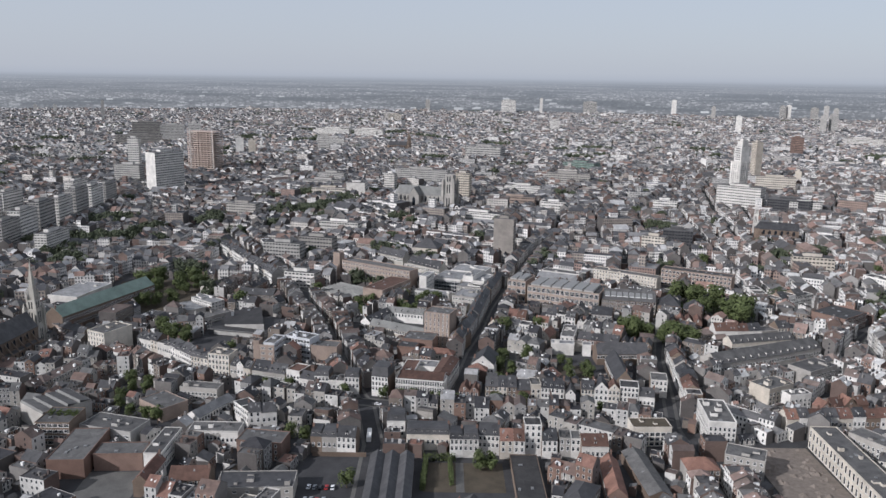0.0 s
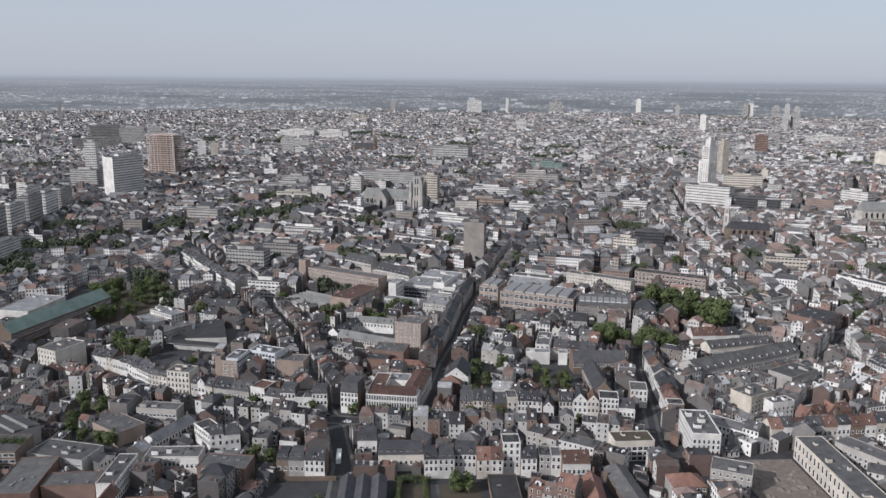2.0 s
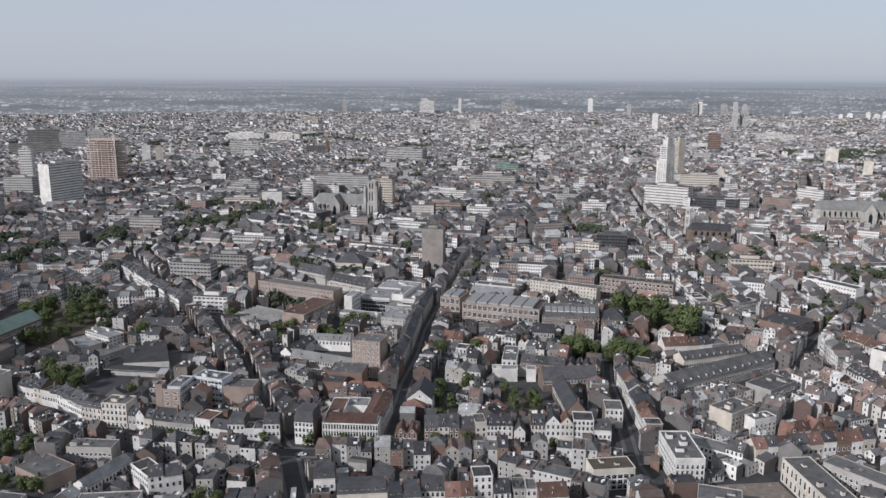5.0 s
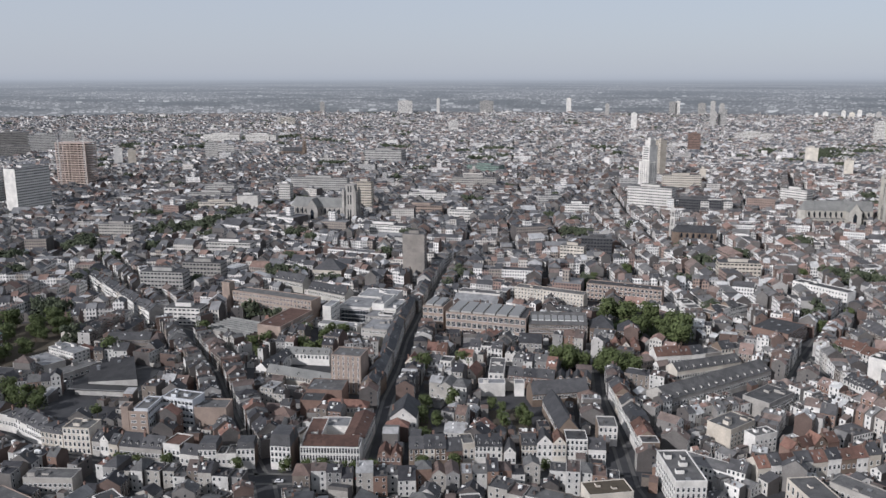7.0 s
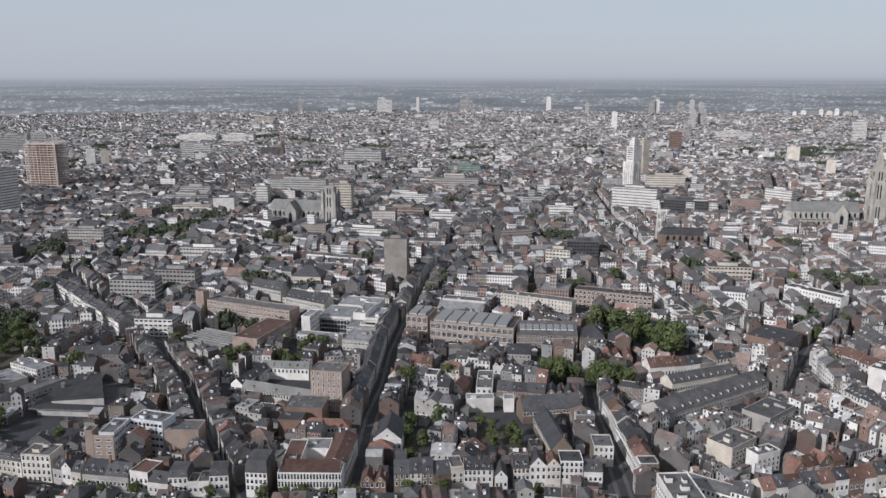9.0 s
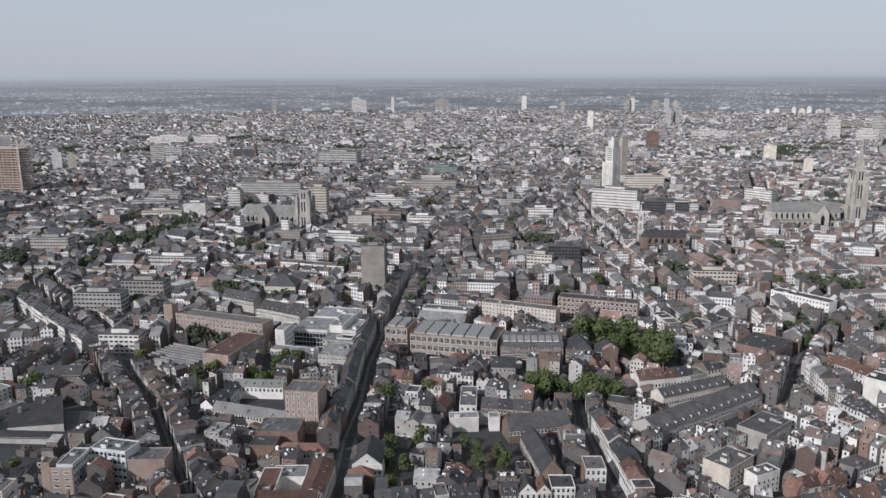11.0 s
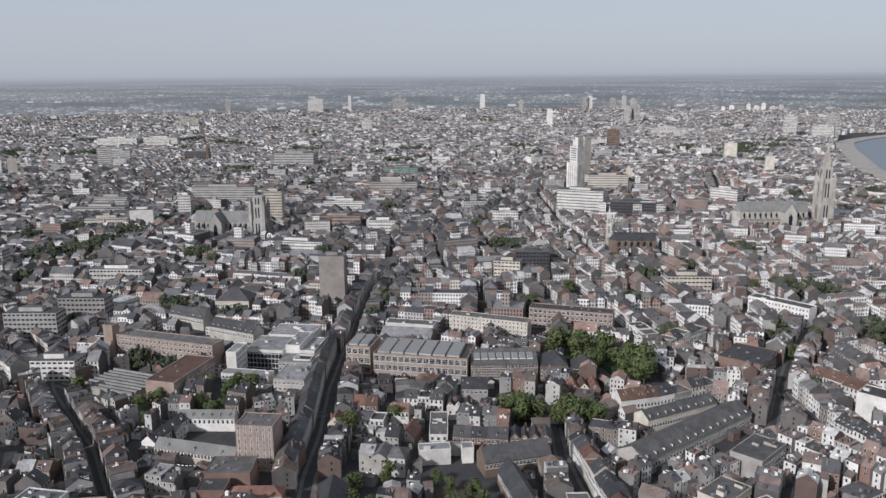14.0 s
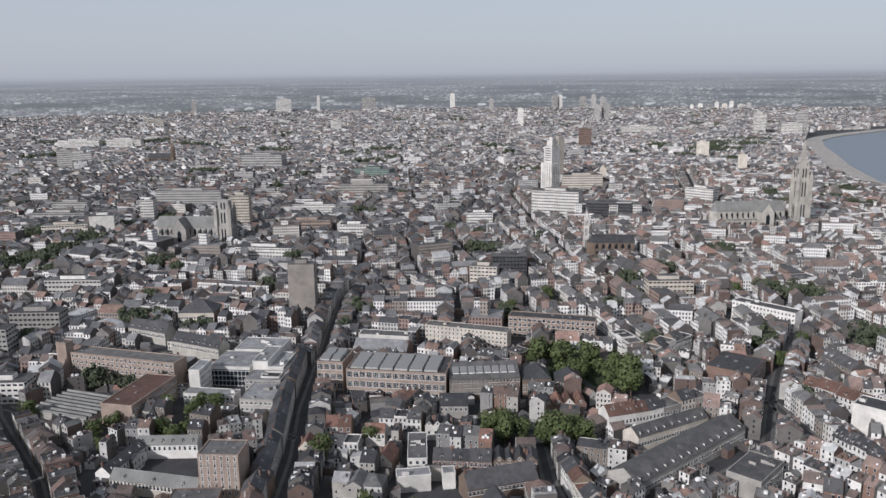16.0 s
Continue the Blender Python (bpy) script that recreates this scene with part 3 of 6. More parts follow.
def row(x0, y0, x1, y1, heights, depth=11, kinds="g", walls="", roofs="", dormers=0):
    """A terrace from one point to another, facing the right-hand side of that line: one house for each height."""
    deg = math.degrees(math.atan2(y1 - y0, x1 - x0))
    total, n = math.hypot(x1 - x0, y1 - y0), len(heights)
    c, s = math.cos(radians(deg)), math.sin(radians(deg))
    cuts = [0.0]
    for k in range(n):
        cuts.append(cuts[-1] + rng.uniform(0.8, 1.2))
    for k, h in enumerate(heights):
        h *= 0.87
        a, b = (cuts[i] / cuts[-1] * total for i in (k, k + 1))
        wall = {"w": WHITE, "c": CREAM, "g": GREYW, "r": BRICK, "b": BROWN, "t": TAN}.get(walls[k % len(walls)]) if walls else pick(WALLMIX)
        roof = {"s": SLATE, "t": TILE, "o": OLDTILE, "f": FELT, "p": PALEROOF}.get(roofs[k % len(roofs)]) if roofs else pick(ROOFMIX)
        kind = {"g": "gable", "x": "cross", "f": "flat", "h": "hip", "m": "mansard"}[kinds[k % len(kinds)]]
        house(x0 + a * c, y0 + a * s, deg, b - a - 0.03, depth + rng.uniform(-1, 1), h, kind, 3.0 if kind == "mansard" else None, wall, roof,
              dormers=dormers if kind in ("gable", "mansard") else 0)
    take(x0, y0, deg, total, depth + 1, 0.3)


def flat_building(name, label, x, y, deg, w, d, h, wall, roof=FELT, storeys=4, bay=2.6, win=(1.3, 1.7), sides="f", boxes=2, category="building", base=1.0, taken=True):
    """A flat-roofed building with a parapet, roof boxes and windows on the sides named: f, b, l, r."""
    ob = thing(name, x, y, deg, label, category)
    S = Shape(wall)
    S.solid([(0, 0, 0), (w, 0, 0), (w, d, 0), (0, d, 0), (0, 0, h), (w, 0, h), (w, d, h), (0, d, h)], [(0, 1, 5, 4), (1, 2, 6, 5), (2, 3, 7, 6), (3, 0, 4, 7)], 0)
    part("wall", S, ob)
    P = Shape(wall)
    e, up = (0.22, 0.4) if h < 14 else (0.35, 0.6)
    for x0, x1, y0, y1 in ((-.1, w + .1, -.1, e), (-.1, w + .1, d - e, d + .1), (-.1, e, e, d - e), (w - e, w + .1, e, d - e)):
        P.box(None, x0, x1, y0, y1, h, h + up, 0, floor=True)
    part("parapet", P, ob)
    R = Shape(roof)
    R.box(None, 0.3, w - 0.3, 0.3, d - 0.3, h - 0.4, h + 0.05, 0)
    part("roof", R, ob)
    for k in range(boxes):
        bw, bd, bh = rng.uniform(1.5, 4), rng.uniform(1.5, 4), rng.uniform(0.8, 2.4)
        bx, by = rng.uniform(1, max(1.1, w - bw - 1)), rng.uniform(1, max(1.1, d - bd - 1))
        if k % 3 == 2 or wall in (BRICK, TAN, BROWN):
            bw, bd, bh = bw * 0.55, bd * 0.55, 0.5
            B = Shape(METAL, SKYLIGHT)
            B.box(None, bx, bx + bw, by, by + bd, h + 0.05, h + 0.05 + bh, 0, 1)
            part("rooflight", B, ob)
        else:
            B = Shape(wall, roof)
            B.box(None, bx, bx + bw, by, by + bd, h + 0.05, h + 0.05 + bh, 0, 1)
            part("roof_housing", B, ob)
    if "f" in sides:
        add_windows(ob, 0, 0, 0, w, h, storeys, bay, base, win)
    if "r" in sides:
        add_windows(ob, w, 0, 90, d, h, storeys, bay, base, win)
    if "b" in sides:
        add_windows(ob, w, d, 180, w, h, storeys, bay, base, win)
    if "l" in sides:
        add_windows(ob, 0, d, 270, d, h, storeys, bay, base, win)
    if taken:
        take(x, y, deg, w, d)
    return ob


def far_house(S, x, y, deg, w, d, h, rh, kind, panes=False):
    """A house body with its roof, joined into the city's fabric: slot 0 fronts, 1 roofs, 2 party walls, 3 frames, 4 panes."""
    T = placed(x, y, deg)
    p = [(0, 0, 0), (w, 0, 0), (w, d, 0), (0, d, 0), (0, 0, h), (w, 0, h), (w, d, h), (0, d, h)]
    uf, us = [(0, 0), (w, 0), (w, h), (0, h)], [(0.0, 0.0)] * 4
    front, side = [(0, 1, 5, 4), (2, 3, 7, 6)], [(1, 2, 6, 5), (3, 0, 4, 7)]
    if kind == "gable":
        p += [(0, d / 2, h + rh), (w, d / 2, h + rh)]
        side, us = [(1, 2, 6, 9, 5), (3, 0, 4, 8, 7)], [(0.0, 0.0)] * 5
        q = [(-.1, -.3, h - .1), (w + .1, -.3, h - .1), (w + .1, d / 2, h + rh + .15), (-.1, d / 2, h + rh + .15), (w + .1, d + .3, h - .1), (-.1, d + .3, h - .1)]
        S.solid([T(k) for k in q], [(0, 1, 2, 3), (3, 2, 4, 5)], 1)
        if math.hypot(x, y) < 1900 and rng.random() < 0.55:
            u = rng.choice((0.1, w - 1.2))
            S.box(T, u, u + 1.1, d * 0.42, d * 0.58, h + rh * 0.6, h + rh + rng.uniform(1, 2), 2)
        if panes:
            for k in range(rng.choice((0, 1, 1, 2))):
                u = rng.uniform(1.0, max(1.1, w - 1.0))
                z, y0, y1 = h + rh * 0.3, d * .12, d * .35
                if rng.random() < 0.4:
                    y0, y1 = d * .65, d * .88
                S.box(T, u - .65, u + .65, y0, y1, z - .5, z + 1.3, 3, 1)
                S.face([T(v) for v in ((u - .45, y0 - .04, z), (u + .45, y0 - .04, z), (u + .45, y0 - .04, z + 1.1), (u - .45, y0 - .04, z + 1.1))], 4)
            for k in range(rng.choice((0, 1, 2, 2))):
                u, v = rng.uniform(.6, max(.7, w - 1.4)), rng.uniform(.15, .36)
                for slope in rng.choice(((0,), (1,), (0, 1))):
                    a, b = (v, v + .09) if slope == 0 else (1 - v - .09, 1 - v)
                    za, zb = (h + rh * 2 * min(c, 1 - c) + .3 for c in (a, b))
                    S.face([T(q) for q in ((u, a * d, za), (u + .8, a * d, za), (u + .8, b * d, zb), (u, b * d, zb))], 3)
            u = rng.uniform(.1, w - 1.2)
            S.box(T, u, u + .9, d * .7, d * .76, h, h + rh * .6 + rng.uniform(1.2, 2.4), 2)
    elif kind == "cross":
        p += [(w / 2, 0, h + rh), (w / 2, d, h + rh)]
        front = [(0, 1, 5, 8, 4), (2, 3, 7, 9, 6)]
        uf = [(0, 0), (w, 0), (w, h), (w / 2, h + rh), (0, h)]
        q = [(-.2, -.1, h - .1), (w / 2, -.1, h + rh + .1), (w / 2, d + .1, h + rh + .1), (-.2, d + .1, h - .1), (w + .2, -.1, h - .1), (w + .2, d + .1, h - .1)]
        S.solid([T(k) for k in q], [(0, 1, 2, 3), (1, 4, 5, 2)], 1)
    elif kind == "hip":
        S.hip(T, 0, w, 0, d, h, rh, 1)
    elif kind == "mono":
        q = [(0, 0, h), (w, 0, h), (w, d, h + rh), (0, d, h + rh), (0, d, h), (w, d, h)]
        S.solid([T(k) for k in q], [(0, 1, 2, 3)], 1)
        S.solid([T(k) for k in q], [(1, 5, 2), (4, 0, 3), (5, 4, 3, 2)], 2)
    else:
        S.box(T, 0.25, w - 0.25, 0.25, d - 0.25, h - 0.6, h - 0.35, 1)
        S.solid([T(k) for k in [(0, 0, h), (w, 0, h), (w, d, h), (0, d, h), (.25, .25, h), (w - .25, .25, h), (w - .25, d - .25, h), (.25, d - .25, h)]],
                [(0, 1, 5, 4), (1, 2, 6, 5), (2, 3, 7, 6), (3, 0, 4, 7)], 2)
        for k in range(rng.randint(2, 6) if panes else rng.randint(0, 2)):
            bx, by, s = rng.uniform(.6, max(.7, w - 2.4)), rng.uniform(.6, max(.7, d - 2.6)), rng.uniform(0.7, 1.7)
            S.box(T, bx, bx + s, by, by + s, h - 0.35, h + rng.uniform(0.3, 1.5), rng.choice((1, 1, 2, 2, 3) if panes else (1, 2)))
    q = [T(k) for k in p]
    S.solid(q, front, 0, [uf, uf])
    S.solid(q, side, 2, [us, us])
    if panes and kind != "mono":
        st = max(2, round(h / 3.1))
        n = max(1, int(w / 2.7))
        for k in range(st):
            for i in range(n):
                if rng.random() < 0.8:
                    u, z = (i + .5) * w / n, k * h / st + 0.9
                    for m, e, g in ((3, .1, d + .03), (4, 0, d + .06)):
                        S.face([T(v) for v in ((u + .5 + e, g, z - e), (u - .5 - e, g, z - e), (u - .5 - e, g, z + 1.5 + e), (u + .5 + e, g, z + 1.5 + e))], m)
        for side, g in ((1, w + .03), (-1, -.03)):
            if rng.random() < 0.35 and d > 6:
                u = d * rng.uniform(.3, .7)
                for k in range(1, st):
                    z = k * h / st + 0.9
                    S.face([T(v) for v in ((g, u - side * .45, z), (g, u + side * .45, z), (g, u + side * .45, z + 1.3), (g, u - side * .45, z + 1.3))], 4)
    if panes:
        n = max(1, int(w / rng.choice((2.1, 2.4, 2.8))))
        st = max(2, round(h / 3.3))
        for k in range(st):
            z = k * h / st + 0.9
            for i in range(n):
                u = (i + 0.5) * w / n
                if y < 560:
                    S.box(T, u - .62, u + .62, -0.05, 0, z - .1, z + 1.75, 3)
                else:
                    S.face([T(v) for v in ((u - .62, -.05, z - .1), (u + .62, -.05, z - .1), (u + .62, -.05, z + 1.75), (u - .62, -.05, z + 1.75))], 3)
                S.face([T(v) for v in ((u - .5, -.07, z), (u + .5, -.07, z), (u + .5, -.07, z + 1.65), (u - .5, -.07, z + 1.65))], 4)


# ---- trees ----


def crown_mesh(seed, radius, height, clumps, leaf):
    """An uneven crown of many small leaf clumps round a few limbs."""
    r = random.Random(seed)
    S = Shape(LEAF)
    lobes = [(r.uniform(-.55, .55) * radius, r.uniform(-.55, .55) * radius, r.uniform(.35, .85) * height, r.uniform(.38, .6) * radius) for k in range(11)]
    for k in range(clumps):
        lx, ly, lz, lr = r.choice(lobes)
        v = Vector((r.gauss(0, 1), r.gauss(0, 1), r.gauss(0, 1))).normalized()
        p = Vector((lx, ly, lz)) + v * lr * r.uniform(0.72, 1.12)
        a = v.orthogonal().normalized()
        a.rotate(Matrix.Rotation(r.uniform(0, 6.28), 3, v))
        b = v.cross(a)
        s = leaf * r.uniform(0.6, 1.5)
        n = v * s * r.uniform(0.2, 0.6)
        S.solid([tuple(p + a * s), tuple(p + b * s * 0.8), tuple(p - a * s), tuple(p - b * s * 0.8), tuple(p + n)], [(0, 1, 4), (1, 2, 4), (2, 3, 4), (3, 0, 4)], 0)
    return S.mesh("crown")


def trunk_mesh(seed, radius, height):
    r = random.Random(seed)
    S = Shape(BARK)

    def limb(p, q, r0, r1):
        v = (q - p).normalized()
        a = v.orthogonal().normalized()
        b = v.cross(a)
        ring = lambda c, rad: [tuple(c + (a * math.cos(k * 1.0472) + b * math.sin(k * 1.0472)) * rad) for k in range(6)]
        S.solid(ring(p, r0) + ring(q, r1), [(k, (k + 1) % 6, 6 + (k + 1) % 6, 6 + k) for k in range(6)], 0)

    top = Vector((r.uniform(-.3, .3), r.uniform(-.3, .3), height * 0.45))
    limb(Vector((0, 0, 0)), top, height * 0.028, height * 0.018)
    for k in range(5):
        ang = k * 1.257 + r.uniform(-.3, .3)
        limb(top, top + Vector((math.cos(ang) * radius * .5, math.sin(ang) * radius * .5, height * r.uniform(.18, .36))), height * 0.014, height * 0.005)
    return S.mesh("trunk")


TREES = [(trunk_mesh(k, 5.0, 12.0), crown_mesh(k + 20, 5.2, 12.0, 620, 0.62)) for k in range(4)]


def tree(x, y, scale=1.0, label="broad leafy green tree in full summer leaf", group="trees"):
    ob = thing("tree", x, y, rng.uniform(0, 360), label, "tree", group)
    ob.scale = (scale, scale, scale * rng.uniform(0.9, 1.1))
    t, c = rng.choice(TREES)
    part("trunk", t, ob)
    part("crown", c, ob)
    return ob


def grove(spots, scale, spread=0.0, count=1, label="broad leafy green tree in full summer leaf", clear=3.5):
    for x, y in spots:
        if clear:
            take(x - clear, y - clear, 0, 2 * clear, 2 * clear, 0)
        for k in range(count):
            tree(x + rng.uniform(-1, 1) * spread, y + rng.uniform(-1, 1) * spread, scale * rng.uniform(0.8, 1.2), label)

# ---- landmarks ----


def tower_block(name, label, x, y, deg, w, d, h, wall, storeys, fins=False, category="tower", roof=FELT):
    """A high slab: body, one band of glass a storey on each side, roof plant."""
    ob = thing(name, x, y, deg, label, category)
    B = Shape(wall, roof)
    B.box(None, 0, w, 0, d, 0, h, 0, 1)
    part("body", B, ob)
    st = h / storeys
    for k in range(storeys):
        G = Shape(GLASS, wall)
        z0, z1 = k * st + st * 0.36, k * st + st * 0.74
        for n, at in ((max(2, int(w / 3.4)), lambda u, z: (u, -0.05, z)), (max(2, int(d / 3.4)), lambda u, z: (w + 0.05, u, z)), (max(2, int(d / 3.4)), lambda u, z: (-0.05, d - u, z))):
            reach = w if n == max(2, int(w / 3.4)) and at(0, 0)[1] == -0.05 else d
            if fins and at(0, 0)[1] == -0.05:
                continue
            for i in range(n):
                u0, u1 = (i + 0.16) * reach / n, (i + 0.84) * reach / n
                G.face([at(u0, z0), at(u1, z0), at(u1, z1), at(u0, z1)])
        G.box(None, -0.1, w + 0.1, -0.1, d + 0.1, k * st - 0.12, k * st + 0.12, 1, floor=True)
        part("window_band", G, ob)
    R = Shape(wall, roof)
    R.box(None, w * 0.25, w * 0.7, d * 0.3, d * 0.7, h, h + 3.2, 0, 1)
    part("roof_plant", R, ob)
    take(x, y, deg, w, d)
    return ob


def stepped_tower():
    """The old art deco bank tower with its broad white block in front."""
    ob = thing("bank_tower", 479, 1296, 28, "pale stone art deco tower stepping back in tall shafts", "tower")
    for x0, x1, y0, y1, z0, z1 in ((0, 19, 0, 20, 0, 68), (0.3, 19, 0.2, 14.5, 68, 92), (3, 16, 2, 12, 92, 101), (6, 13, 4, 10, 101, 105)):
        S = Shape(WHITE, FELT)
        S.box(None, x0, x1, y0, y1, z0, z1, 0, 1)
        part("shaft", S, ob)
    for k in range(5):
        S = Shape(WHITE)
        u = 0.2 + k * 4.1
        S.box(None, -0.7, 0, u, u + 2.4, 0, 67, 0)
        part("pier", S, ob)
        S = Shape(WHITE)
        S.box(None, u, u + 2.2, -0.7, 0, 0, 67, 0)
        part("pier", S, ob)
    for k in range(18):
        for side in (0, 1):
            S = Shape(GLASS)
            z = 4 + k * 3.3
            if side == 0:
                S.box(None, 0.4, 18.6, -0.12, 0, z, z + 1.2, 0)
            else:
                S.box(None, -0.12, 0, 0.4, 19.6, z, z + 1.2, 0)
            part("window_band", S, ob)
    for k in range(6):
        S = Shape(GLASS)
        S.box(None, 0.18, 0.3, 2, 12.5, 71 + k * 3.4, 72.2 + k * 3.4, 0)
        part("window_band", S, ob)
    S = Shape(METAL)
    S.box(None, 11.8, 12.2, 7.8, 8.2, 105, 114, 0)
    part("mast", S, ob)
    take(479, 1296, 28, 22, 22)
    tower_block("office_block", "broad white office block with bands of windows", 424, 1236, -38, 66, 26, 38, WHITE, 9, category="building")
    tower_block("department_store", "long dark commercial block with window bands", 486, 1192, -30, 60, 30, 24, SLATE, 6, category="building")
    tower_block("apartment_tower", "pale residential tower behind the bank tower", 604, 1556, 20, 15, 14, 81, CREAM, 26, True)


def gothic_tower(parent, x, y, w, h, spire, mat=STONE, buttress=True, name="tower"):
    """A square stone tower with corner buttresses, belfry openings and a spire."""
    S = Shape(mat)
    S.box(None, x, x + w, y, y + w, 0, h * 0.45, 0)
    S.box(None, x + w * .06, x + w * .94, y + w * .06, y + w * .94, h * 0.45, h * 0.78, 0)
    S.box(None, x + w * .13, x + w * .87, y + w * .13, y + w * .87, h * 0.78, h, 0)
    ob = part(name, S, parent)
    if buttress:
        for cx in (x, x + w):
            for cy in (y, y + w):
                B = Shape(mat)
                B.box(None, cx - w * .1, cx + w * .1, cy - w * .1, cy + w * .1, 0, h * 0.8, 0)
                B.hip(None, cx - w * .1, cx + w * .1, cy - w * .1, cy + w * .1, h * .8, h * .14, 0, over=0)
                part("buttress", B, parent)
    for k in range(3):
        for f in range(4):
            G = Shape(GLASS)
            z0, z1 = (h * .12, h * .36) if k == 0 else (h * .5, h * .73) if k == 1 else (h * .81, h * .95)
            e = -0.06 if k == 0 else w * (.06, .13)[k - 1] - 0.06
            for u in (0.34, 0.56):
                pts = [(x + w * u, y + e), (x + w * (u + .1), y + e)] if f == 0 else [(x + w - e, y + w * u), (x + w - e, y + w * (u + .1))] if f == 1 else \
                    [(x + w * (u + .1), y + w - e), (x + w * u, y + w - e)] if f == 2 else [(x + e, y + w * (u + .1)), (x + e, y + w * u)]
                (ax, ay), (bx, by) = pts
                G.face([(ax, ay, z0), (bx, by, z0), (bx, by, z1), ((ax + bx) / 2, (ay + by) / 2, z1 + w * .07), (ax, ay, z1)])
            part("belfry_opening", G, parent)
    if spire:
        T = Shape(mat)
        for lev, (a, b) in enumerate(((.27, .55), (.35, .85))):
            T.box(None, x + w * a, x + w * (1 - a), y + w * a, y + w * (1 - a), h + spire * (.0, .3)[lev], h + spire * (.3, .55)[lev], 0)
        T.hip(None, x + w * .38, x + w * .62, y + w * .38, y + w * .62, h + spire * .55, spire * .45, 0, over=0)
        for cx in (.2, .8):
            for cy in (.2, .8):
                T.hip(None, x + w * cx - .8, x + w * cx + .8, y + w * cy - .8, y + w * cy + .8, h, spire * .28, 0, over=0)
        part("spire", T, parent)
    return ob


def church(name, label, x, y, deg, length, width, eave, ridge, wall, roof, transept=None, aisle=6.0, taken=True):
    """A cross church: nave along local x with aisles, buttressed bays, transept gable and a rounded choir."""
    ob = thing(name, x, y, deg, label, "church")
    N = wall_shape(length, width, eave, ridge - eave, "gable", wall)
    part("nave", N, ob)
    R = Shape(roof)
    R.prism(None, 0, length, 0, width, eave, ridge - eave, 0)
    part("nave_roof", R, ob)
    for side in (-1, 1):
        A = Shape(wall, roof)
        y0, y1 = (-aisle, 0) if side < 0 else (width, width + aisle)
        A.box(None, 2, length - 2, y0, y1, 0, eave * 0.5, 0, 1)
        part("aisle", A, ob)
    n = int(length / 7)
    for k in range(n):
        u = 2 + (k + .5) * (length - 4) / n
        B = Shape(wall, GLASS)
        B.box(None, u - 3.3, u - 2.5, -aisle - 1.2, -aisle, 0, eave * 0.48, 0)
        B.solid([(u - 3.2, -aisle - 1, eave * .48), (u - 2.6, -aisle - 1, eave * .48), (u - 2.6, -.05, eave * .9), (u - 3.2, -.05, eave * .9), (u - 3.2, -.05, eave * .7), (u - 2.6, -.05, eave * .7)], [(0, 1, 2, 3), (1, 5, 2), (0, 3, 4)], 0)
        part("buttress", B, ob)
        G = Shape(GLASS)
        G.face([(u - 1.3, -.06, eave * .55), (u + 1.3, -.06, eave * .55), (u + 1.3, -.06, eave * .82), (u, -.06, eave * .95), (u - 1.3, -.06, eave * .82)])
        part("lancet_window", G, ob)
        G = Shape(GLASS)
        G.face([(u - 1.3, -aisle - .06, eave * .12), (u + 1.3, -aisle - .06, eave * .12), (u + 1.3, -aisle - .06, eave * .36), (u, -aisle - .06, eave * .44), (u - 1.3, -aisle - .06, eave * .36)])
        part("aisle_window", G, ob)
    C = Shape(wall, roof)
    pts = [(math.cos(math.pi / 2 + k * math.pi / 5) * width * .5, width / 2 + math.sin(math.pi / 2 + k * math.pi / 5) * width * .5) for k in range(6)]
    for (ax, ay), (bx, by) in zip(pts, pts[1:]):
        C.face([(ax, ay, 0), (bx, by, 0), (bx, by, eave), (ax, ay, eave)])
        C.face([(ax, ay, eave), (bx, by, eave), (0, width / 2, ridge)], 1)
    part("choir", C, ob)
    if transept:
        u, w, reach = transept
        T = Shape(wall, roof, GLASS)
        p = [(u, -reach, 0), (u + w, -reach, 0), (u + w, -reach, eave), (u + w / 2, -reach, ridge), (u, -reach, eave), (u, width + reach, 0), (u + w, width + reach, 0), (u + w, width + reach, eave), (u + w / 2, width + reach, ridge), (u, width + reach, eave)]
        T.solid(p, [(0, 1, 2, 3, 4), (1, 6, 7, 2), (6, 5, 9, 8, 7), (5, 0, 4, 9)], 0)
        p = [(u - .3, -reach - .2, eave - .2), (u + w / 2, -reach - .2, ridge + .2), (u + w + .3, -reach - .2, eave - .2), (u - .3, width + reach, eave - .2), (u + w / 2, width + reach, ridge + .2), (u + w + .3, width + reach, eave - .2)]
        T.solid(p, [(0, 1, 4, 3), (1, 2, 5, 4)], 1)
        T.face([(u + w * .35, -reach - .06, eave * .25), (u + w * .65, -reach - .06, eave * .25), (u + w * .65, -reach - .06, eave * .75), (u + w * .5, -reach - .06, eave * .95), (u + w * .35, -reach - .06, eave * .75)], 2)
        part("transept", T, ob)
    if taken:
        take(x, y, deg, length, width, aisle + 3)
    return ob


stepped_tower()
ch = church("cathedral", "pale stone gothic cathedral with a slate roof and one great tower", 620, 1086, -14, 88, 15, 21, 33, STONE, LEAD, (52, 16, 15), 9)
gothic_tower(ch, 101, -3, 16.5, 78, 34)
ch = church("church", "grey stone gothic church with a massive square tower", -70, 1208, -21, 72, 15, 22, 34, GREYW, LEAD, (24, 16, 13), 7)
gothic_tower(ch, 74, -2, 17, 54, 0, GREYW)
ch = church("church", "brown stone church with a slender white bell tower", 398, 992, -20, 46, 12, 14, 22, BROWN, SLATE, None, 5)
gothic_tower(ch, -8, 20, 6.5, 36, 14, WHITE, False)
ch = church("church", "dark stone neo-gothic church with a slender pointed spire", -296, 470, 84, 76, 15, 17, 27, BROWN, SLATE, (8, 13, 10), 5)
gothic_tower(ch, 80, 3, 9, 34, 30, STONE)

